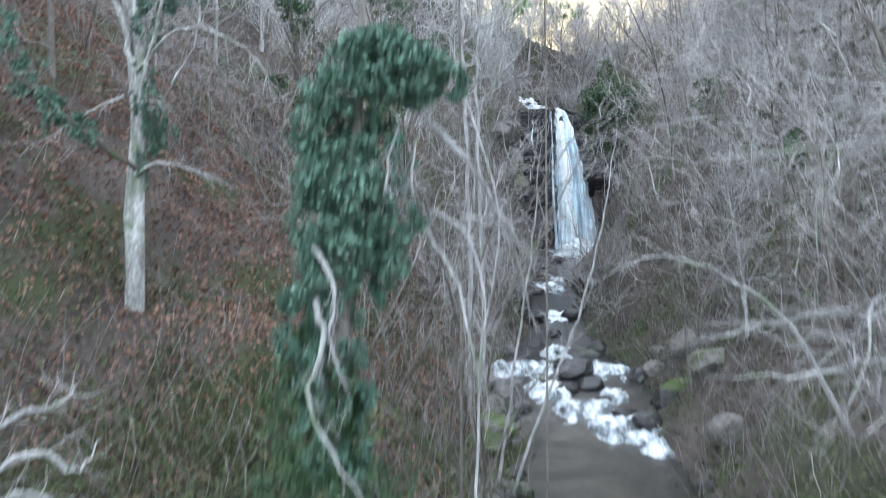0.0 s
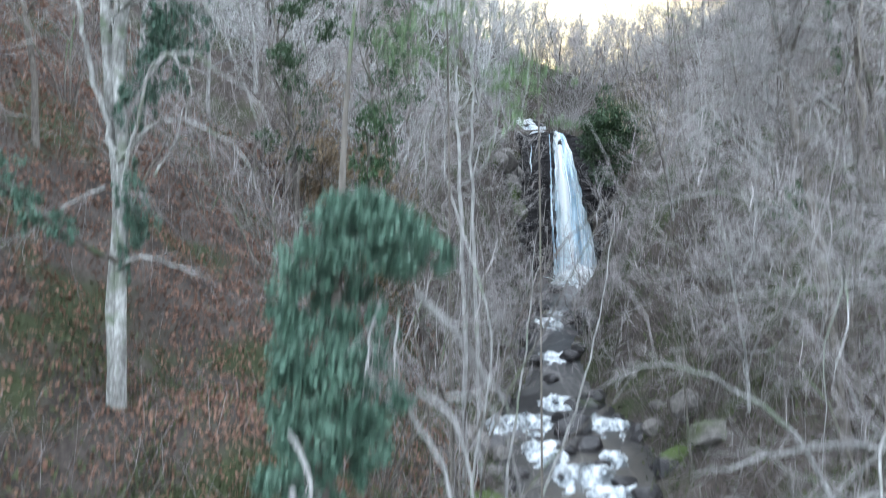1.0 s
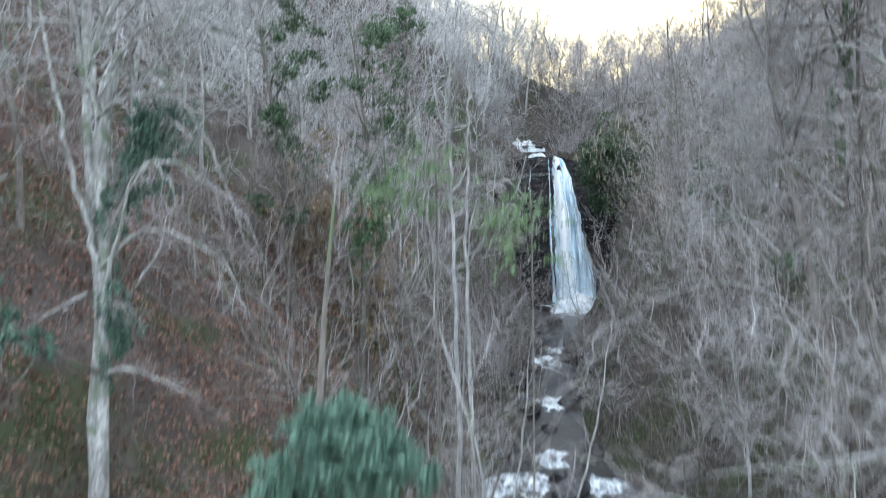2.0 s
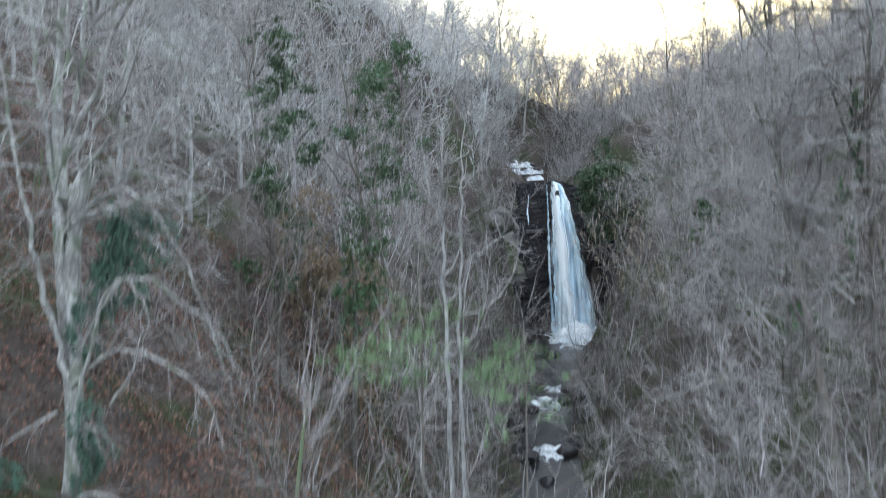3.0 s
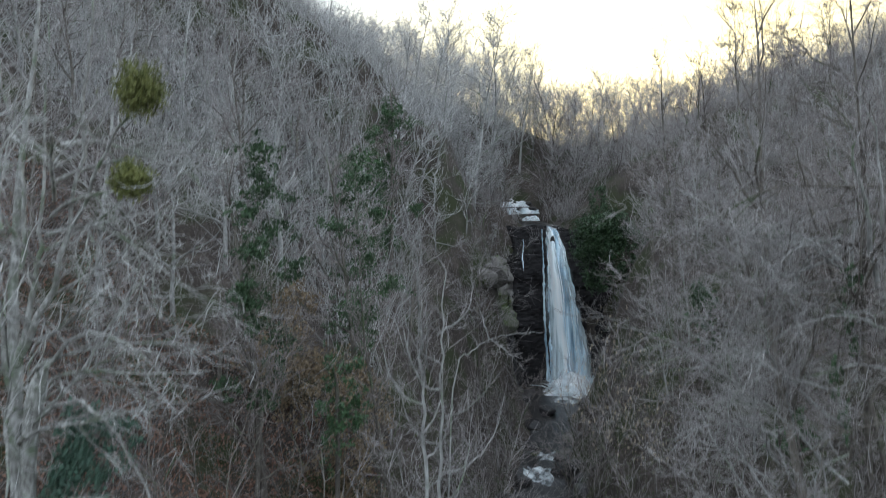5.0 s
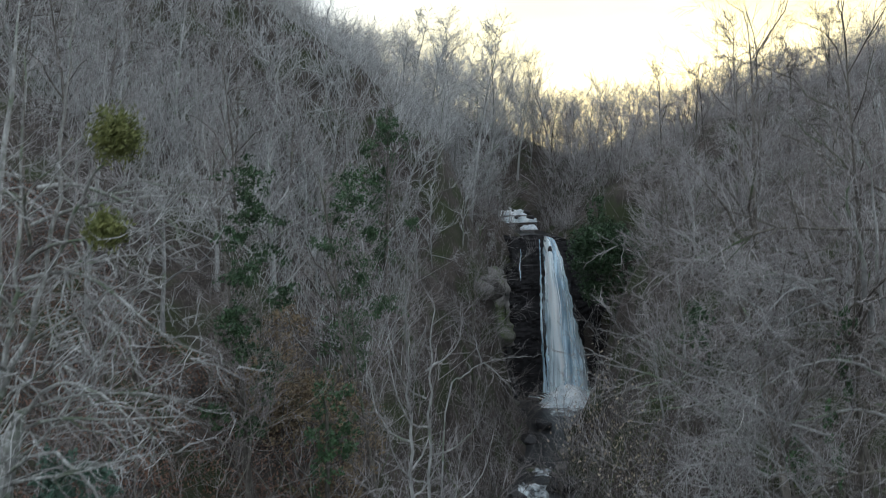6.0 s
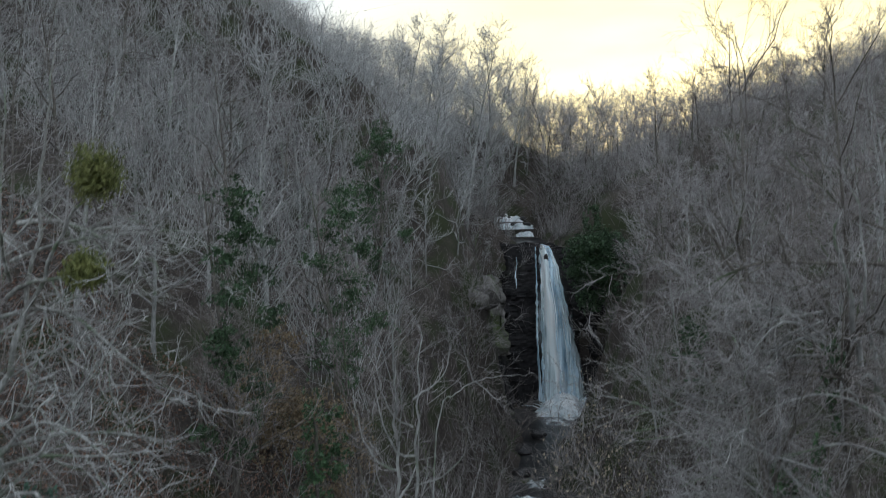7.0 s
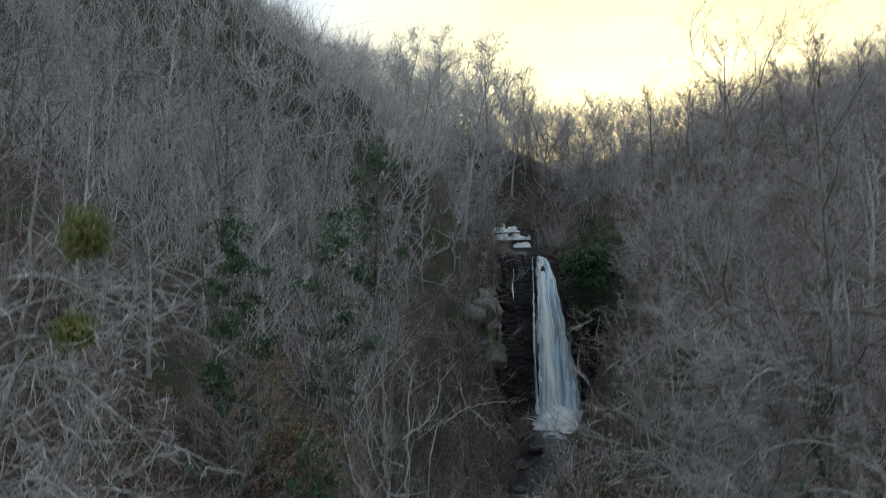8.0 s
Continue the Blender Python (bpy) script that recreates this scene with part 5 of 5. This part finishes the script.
add_limbs(RIGHT_TREE, 5000, [((0, 0, 5.0 + 9.5 * rq.uniform()), (math.cos(a), math.sin(a), rq.uniform(-0.3, 0.7)), rq.uniform(2.4, 4.6), rq.uniform(0.025, 0.045)) for a in rq.uniform(2.2, 5.2, 12)], BARK, TWIG)


add_limbs(RIGHT_TREE, 7000, [((0.1, 0, 12.0 + 0.75 * k), (math.cos(a), math.sin(a), rq.uniform(0.5, 1.2)), rq.uniform(2.6, 4.0), rq.uniform(0.025, 0.04)) for k, a in enumerate(rq.uniform(0, 6.28, 9))], BARK_DARK, TWIG_BROWN)


def leaning(seed, name, lines, twigs, length, label, category, bark=BARK, droop=0.1):
    root = tagged(new(name), label, category)
    for k, (pts, r) in enumerate(lines):
        wood, fine = twiggy(seed + k, curve(pts, 5), r, twigs, length, 1.1, droop)
        w = piece("stem" if k == 0 else "limb", wood.mesh("stem"), bark, root)
        piece("twig_spray", fine.mesh("twig_spray"), TWIG, w)
    return root


LEANING = leaning(820, "leaning_tree", [([(11.5, 15.0, 4.0), (9.5, 14.6, 4.7), (7.5, 14.2, 4.85), (5.2, 14.0, 4.7), (3.6, 13.9, 4.35)], 0.11), ([(9.6, 14.6, 4.6), (7.5, 14.0, 4.15), (5.8, 13.8, 3.9), (4.1, 13.6, 3.8)], 0.09),
                              ([(7.6, 14.2, 4.8), (7.2, 13.9, 6.4), (6.6, 13.7, 7.6)], 0.05)], 34, 1.3, "pale leafless tree leaning out over the stream", "tree")
nq = np.random.RandomState(57)
arching(LEANING, 9500, [((9.6 + 0.8 * nq.normal(), 14.4 + 0.5 * nq.normal(), 4.6 + 0.36 * k), (-1.0, nq.uniform(-0.75, 0.25), nq.uniform(-0.05, 0.45)), nq.uniform(4.0, 6.4), nq.uniform(0.03, 0.05)) for k in range(13)], BARK, TWIG, 0.15, -0.035, 7, 5, 1.2)
leaning(830, "sapling", [([(0.6, 19.2, ground_z(0.6, 19.2) - 0.2), (1.5, 19.1, 2.4), (2.3, 19.0, 4.3), (2.9, 19.0, 6.5), (3.35, 19.0, 9.0)], 0.05)], 24, 1.2, "thin leafless sapling leaning over the water", "sapling")
leaning(851, "sapling", [([(-0.9, 34.3, ground_z(-0.9, 34.3) - 0.2), (-0.3, 34.2, 11.4), (0.5, 34.1, 12.9), (1.3, 34.0, 13.4), (2.3, 34.0, 13.6), (3.3, 34.0, 13.6)], 0.04), ([(1.2, 34.0, 13.4), (1.0, 33.9, 14.2), (0.8, 33.9, 14.8)], 0.03), ([(1.3, 34.0, 13.4), (1.9, 33.8, 12.9), (2.4, 33.7, 12.4)], 0.03)], 12, 0.8, "pale bare sapling reaching out in front of the rock wall", "sapling")
leaning(833, "sapling", [([(0.3, 19.5, ground_z(0.3, 19.5) - 0.2), (0.9, 19.3, 3.6), (1.3, 19.3, 6.2), (1.6, 19.3, 8.6)], 0.05)], 26, 1.2, "thin leafless sapling leaning over the water", "sapling")
leaning(836, "sapling", [([(7.6, 16.8, ground_z(7.6, 16.8) - 0.2), (6.2, 16.6, 4.4), (4.9, 16.4, 5.4), (3.6, 16.3, 5.8), (2.3, 16.2, 5.3)], 0.06)], 30, 1.1, "thin leafless sapling arching over the stream", "sapling")
leaning(839, "sapling", [([(0.0, 14.5, ground_z(0.0, 14.5) - 0.2), (0.1, 14.5, 4.0), (0.5, 14.4, 6.6), (-0.2, 14.4, 9.4), (-0.1, 14.4, 11.0)], 0.035)], 44, 1.3, "thin leafless sapling on the bank", "sapling")
leaning(842, "fallen_branch", [([(-9.2, 11.7, ground_z(-9.2, 11.7) - 0.1), (-7.4, 12.2, 3.4), (-6.9, 12.8, 3.6), (-6.6, 13.3, 4.0)], 0.075), ([(-8.4, 11.4, ground_z(-8.4, 11.4) - 0.1), (-6.8, 11.8, 3.1), (-5.9, 11.8, 2.85), (-5.7, 12.2, 3.25)], 0.065),
                               ([(-8.2, 11.2, ground_z(-8.2, 11.2) - 0.1), (-6.6, 11.4, 2.6), (-5.5, 11.4, 2.2)], 0.07)], 16, 1.0, "pale bare fallen branch on the leafy bank", "branch")
leaning(854, "leaning_tree", [([(12.0, 21.2, ground_z(12.0, 21.2) - 0.3), (11.5, 21.1, 9.0), (10.9, 21.0, 13.4), (10.0, 20.9, 15.8), (9.4, 20.3, 17.4), (8.9, 19.5, 18.9)], 0.13), ([(10.3, 20.9, 15.2), (9.9, 20.6, 17.0), (9.8, 20.4, 18.6), (9.4, 20.3, 20.0)], 0.05), ([(10.6, 21.0, 14.4), (9.6, 20.8, 15.0), (8.6, 20.7, 15.1), (7.4, 20.6, 14.6)], 0.05), ([(10.8, 21.0, 13.7), (9.4, 21.0, 14.0), (8.0, 21.2, 13.6)], 0.045)], 20, 1.3, "pale leafless tree leaning over the steep bank", "tree")
leaning(848, "sapling", [([(10.4, 14.2, ground_z(10.4, 14.2) - 0.2), (8.5, 12.2, 6.6), (6.2, 11.1, 7.8), (5.3, 10.8, 8.5), (5.0, 10.8, 9.6), (5.05, 10.8, 11.2)], 0.07)], 22, 1.2, "dark thin sapling bending out from the bank", "sapling", BARK_DARK)


def hazel(seed, x, y, height, stems=5, spread=0.35):
    """A clump of arching stems from one foot."""
    q = np.random.RandomState(seed)
    root = tagged(new("hazel_clump"), "clump of thin arching bare hazel stems", "shrub", "hazel clumps")
    z = ground_z(x, y) - 0.2
    for k in range(stems):
        a = 2 * math.pi * (k + q.uniform(0, 0.7)) / stems
        way = (math.cos(a) * spread, math.sin(a) * spread, 1)
        line = bend(q, (x + 0.15 * math.cos(a), y + 0.15 * math.sin(a), z), way, height * q.uniform(0.7, 1.1), 9, 0.2, -0.01)
        wood, fine = twiggy(seed + 20 + k, line, q.uniform(0.025, 0.045), (26 if y < 50 else 34) if spread > 0.2 else 16, 1.9, 1.3, 0.05, 5)
        stem = piece("stem", wood.mesh("stem"), BARK_DARK, root)
        piece("twig_spray", fine.mesh("twig_spray"), TWIG if spread < 0.2 else TWIG_BROWN if seed % 80 == 0 and x > 0 or x < -5 else TWIG, stem)


for k, (x, y, h) in enumerate([(-2.4, 20.5, 9.5), (-3.4, 23.0, 11.5), (8.6, 18.6, 9.0), (10.2, 24.0, 9.0), (12.0, 20.0, 10.0), (7.8, 29.0, 9.0), (-4.5, 25.0, 11.0), (-9.4, 27.0, 10.0), (-6.8, 25.5, 9.5), (-11.8, 29.0, 10.5), (-8.2, 33.0, 10.5), (-13.5, 26.0, 10.0), (-6.2, 31.0, 9.0), (-10.4, 23.5, 9.0), (11.5, 15.5, 10.0), (-0.3, 29.5, 9.0), (9.5, 34.0, 9.0), (2.2, 82.0, 8.0), (9.3, 82.5, 8.0), (7.2, 93.0, 8.0), (11.5, 86.5, 8.0), (1.0, 88.0, 8.0), (13.5, 80.0, 8.0), (4.0, 92.0, 7.0), (6.2, 95.5, 7.0), (9.2, 90.0, 7.0), (2.0, 95.0, 7.0), (8.6, 97.0, 7.0), (12.5, 93.0, 7.0), (7.2, 87.5, 5.5),
        (0.9, 41.0, 5.0), (6.4, 45.0, 5.5), (1.3, 48.0, 6.0), (2.2, 55.0, 6.0), (6.6, 52.0, 6.0), (1.6, 44.5, 5.5), (5.8, 39.5, 5.0), (5.6, 48.5, 4.5), (0.4, 66.0, 9.0), (-0.8, 68.0, 9.0), (8.6, 78.6, 2.2), (1.4, 78.8, 2.4), (12.8, 69.0, 4.0), (14.4, 67.0, 6.0), (13.8, 64.0, 5.0)]):
    hazel(1000 + 40 * k, x, y, h)
for k, (x, y, h) in enumerate([(0.4, 57.5, 8.0), (0.9, 69.0, 9.0), (11.2, 62.5, 5.5), (0.2, 72.0, 9.0)]):
    hazel(8040 + 80 * k, x, y, h, 6)
for k, (x, y, h, stems) in enumerate([(0.1, 17.4, 12.0, 4), (-1.0, 19.0, 12.0, 4)]):
    hazel(6000 + 40 * k, x, y, h, stems, 0.11)


# ---- evergreens ----
def evergreen(seed, x, y, low, high, w, label, name="holly_bush", mat=HOLLY, per=420, leaf=0.15, r=0.12):
    root = tagged(new(name), label, "bush", "evergreen bushes")
    q = np.random.RandomState(seed)
    z0 = ground_z(x, y)
    stem = Tubes()
    stem.add(curve([(x, y, z0 - 0.3), (x + 0.2, y, (low + high) / 2), (x, y, high - 0.5)], 4), r * (1 - 0.8 * np.linspace(0, 1, 9)), 6)
    piece("trunk", stem.mesh("trunk"), BARK_DARK, root)
    blobs = []
    for _ in range(13):
        t = q.uniform(0, 1)
        k = w * (0.35 + 0.75 * math.sin(math.pi * min(0.95, t * 0.8 + 0.15)))
        blobs.append(((x + q.normal() * k * 0.45, y + q.normal() * k * 0.4, low + (high - low) * t), (k * 0.5, k * 0.5, (high - low) * 0.16)))
    piece("foliage", mesh_tris("foliage", *foliage(seed + 1, blobs, per, leaf, 0.3, 0.6)), mat, root)


evergreen(850, 11.4, 70.4, 14.6, 21.6, 3.3, "dark green holly growing beside the waterfall", per=560)
evergreen(853, 11.4, 41.5, 12.3, 15.0, 0.9, "small dark green holly on the bank")
evergreen(856, 12.6, 33.0, 8.5, 10.5, 0.9, "small dark green holly on the bank")
evergreen(859, -0.25, 13.2, 10.9, 12.1, 1.0, "thin green bush with sparse leaves", "shrub", SHRUB, 620, 0.05, 0.025)
evergreen(862, 1.2, 14.5, 10.1, 11.3, 1.1, "thin green bush with sparse leaves", "shrub", SHRUB, 480, 0.05, 0.025)
evergreen(886, -4.3, 30.0, 9.6, 13.6, 1.1, "dark green bush in the undergrowth", per=330, leaf=0.10)
evergreen(874, -7.2, 35.0, 9.5, 15.5, 2.6, "young beech holding its dry brown leaves", "beech_sapling", LEAF_BEECH, 560, 0.09, 0.05)
evergreen(877, -4.6, 32.5, 6.5, 12.5, 1.7, "young beech holding its dry brown leaves", "beech_sapling", LEAF_BEECH, 420, 0.09, 0.05)
evergreen(889, 13.0, 67.5, 7.5, 13.0, 2.2, "dry brown undergrowth beside the fall", "dry_bush", LEAF_BEECH, 130, 0.12, 0.06)
evergreen(868, -2.6, 13.5, 1.6, 3.4, 1.2, "dark green bramble by the ivy tree", "bramble_bush", FERN, 420, 0.08)


# ---- undergrowth and leaf litter ----
def scatter(n, seed, x0, x1, y0, y1, lane=0.3):
    q = np.random.RandomState(seed)
    x, y = q.uniform(x0, x1, n), q.uniform(y0, y1, n)
    keep = (np.abs(x - stream_x(y)) > stream_half(y) + lane) & (np.abs(x + 0.07 * y - 1.5) < 0.62 * y + 4)
    x, y = x[keep], y[keep]
    return np.stack([x, y, land(x, y)], 1), q


def brush():
    for name, n, seed, box, tall, thick, mat, label in (
            ("brush", 18000, 900, (-24, 26, 12, 50), 1.5, 0.007, TWIG_BROWN, "tangle of thin bare stems and brambles on the banks"),
            # these saplings carry the haze of the high slope in their pale colour
            ("brush", 15000, 903, (-46, -4, 40, 92), 3.6, 0.02, TWIG_PALE, "thin bare saplings on the high slope, lightened for haze"),
            ("brush", 9000, 902, (-26, 46, 80, 106), 2.6, 0.022, TWIG, "thin bare saplings along the ridge"),
            ("brush", 16000, 901, (-40, 46, 46, 100), 2.0, 0.014, TWIG_BROWN, "tangle of thin bare stems on the far slopes")):
        p, q = scatter(n, seed, *box)
        bare = (p[:, 0] < -2.0 - 0.05 * p[:, 1]) & (p[:, 1] < 40) & (q.uniform(size=len(p)) > np.where(p[:, 1] < 17, 0.6, np.where(p[:, 1] > 24, 0.45, 0.16)))
        p = p[~bare]
        m = len(p)
        tuft = p[q.randint(m, size=m)] + np.c_[q.normal(size=(m, 2)) * 0.45, np.zeros(m)]
        tuft[:, 2] = land(tuft[:, 0], tuft[:, 1]) - 0.05
        h = tall * q.uniform(0.35, 1.3, m)
        w = np.c_[q.normal(size=(m, 2)) * 0.45, np.ones(m)]
        mid = tuft + w * h[:, None] * 0.55
        end = mid + (w + np.c_[q.normal(size=(m, 2)) * 0.7, q.normal(size=m) * 0.4 - 0.3]) * h[:, None] * 0.5
        t = Tubes()
        t.spikes(tuft, mid, end, thick * q.uniform(0.7, 1.4, m))
        tagged(piece(name, t.mesh("brush"), mat), label, "undergrowth", kind="stuff")


brush()


def litter():
    p, q = scatter(100000, 910, -22, 4, 10, 36, 0.1)
    p = p[p[:, 0] < stream_x(p[:, 1]) - 3.6 + 1.8 * waves(p[:, 0], p[:, 1], 6, 66)]
    p[:, 2] += 0.03
    tagged(piece("leaf_litter", mesh_tris("leaf_litter", *leaf_arrays(p, 0.085, q, 0.9, 0, 1.3)), LEAF_DEAD), "reddish brown fallen leaves on the bank", "leaves", kind="stuff")
    p, q = scatter(90000, 911, -14, 1, 9, 20, 0.1)
    p = p[waves(p[:, 0], p[:, 1], 5, 61) + q.normal(size=len(p)) * 0.5 > 0.12 * (p[:, 1] - 13)]
    clump = p[q.randint(len(p) // 14, size=len(p))]
    pts = clump + np.c_[q.normal(size=(len(p), 2)) * 0.35, np.abs(q.normal(size=len(p))) * 0.22]
    pts[:, 2] = land(pts[:, 0], pts[:, 1]) + np.abs(q.normal(size=len(p))) * 0.25
    tagged(piece("ferns", mesh_tris("ferns", *leaf_arrays(pts, 0.06, q, 0.4, 0.1, 2.6)), FERN), "green brambles and ferns low on the bank", "undergrowth", kind="stuff")
    p, q = scatter(60000, 912, -7, 20, 10, 46, 0.05)
    p = p[np.abs(p[:, 0] - stream_x(p[:, 1])) < 5.5 + 5 * q.uniform(size=len(p)) + 4 * (p[:, 0] > 4)]
    clump = p[q.randint(len(p) // 20, size=len(p))]
    pts = clump + np.c_[q.normal(size=(len(p), 2)) * 0.45, np.zeros(len(p))]
    pts[:, 2] = land(pts[:, 0], pts[:, 1]) + np.abs(q.normal(size=len(p))) * 0.2
    tagged(piece("moss", mesh_tris("moss", *leaf_arrays(pts, 0.075, q, 0.8, 0.0, 1.8)), FERN), "moss and low green growth on the bank", "undergrowth", kind="stuff")


litter()
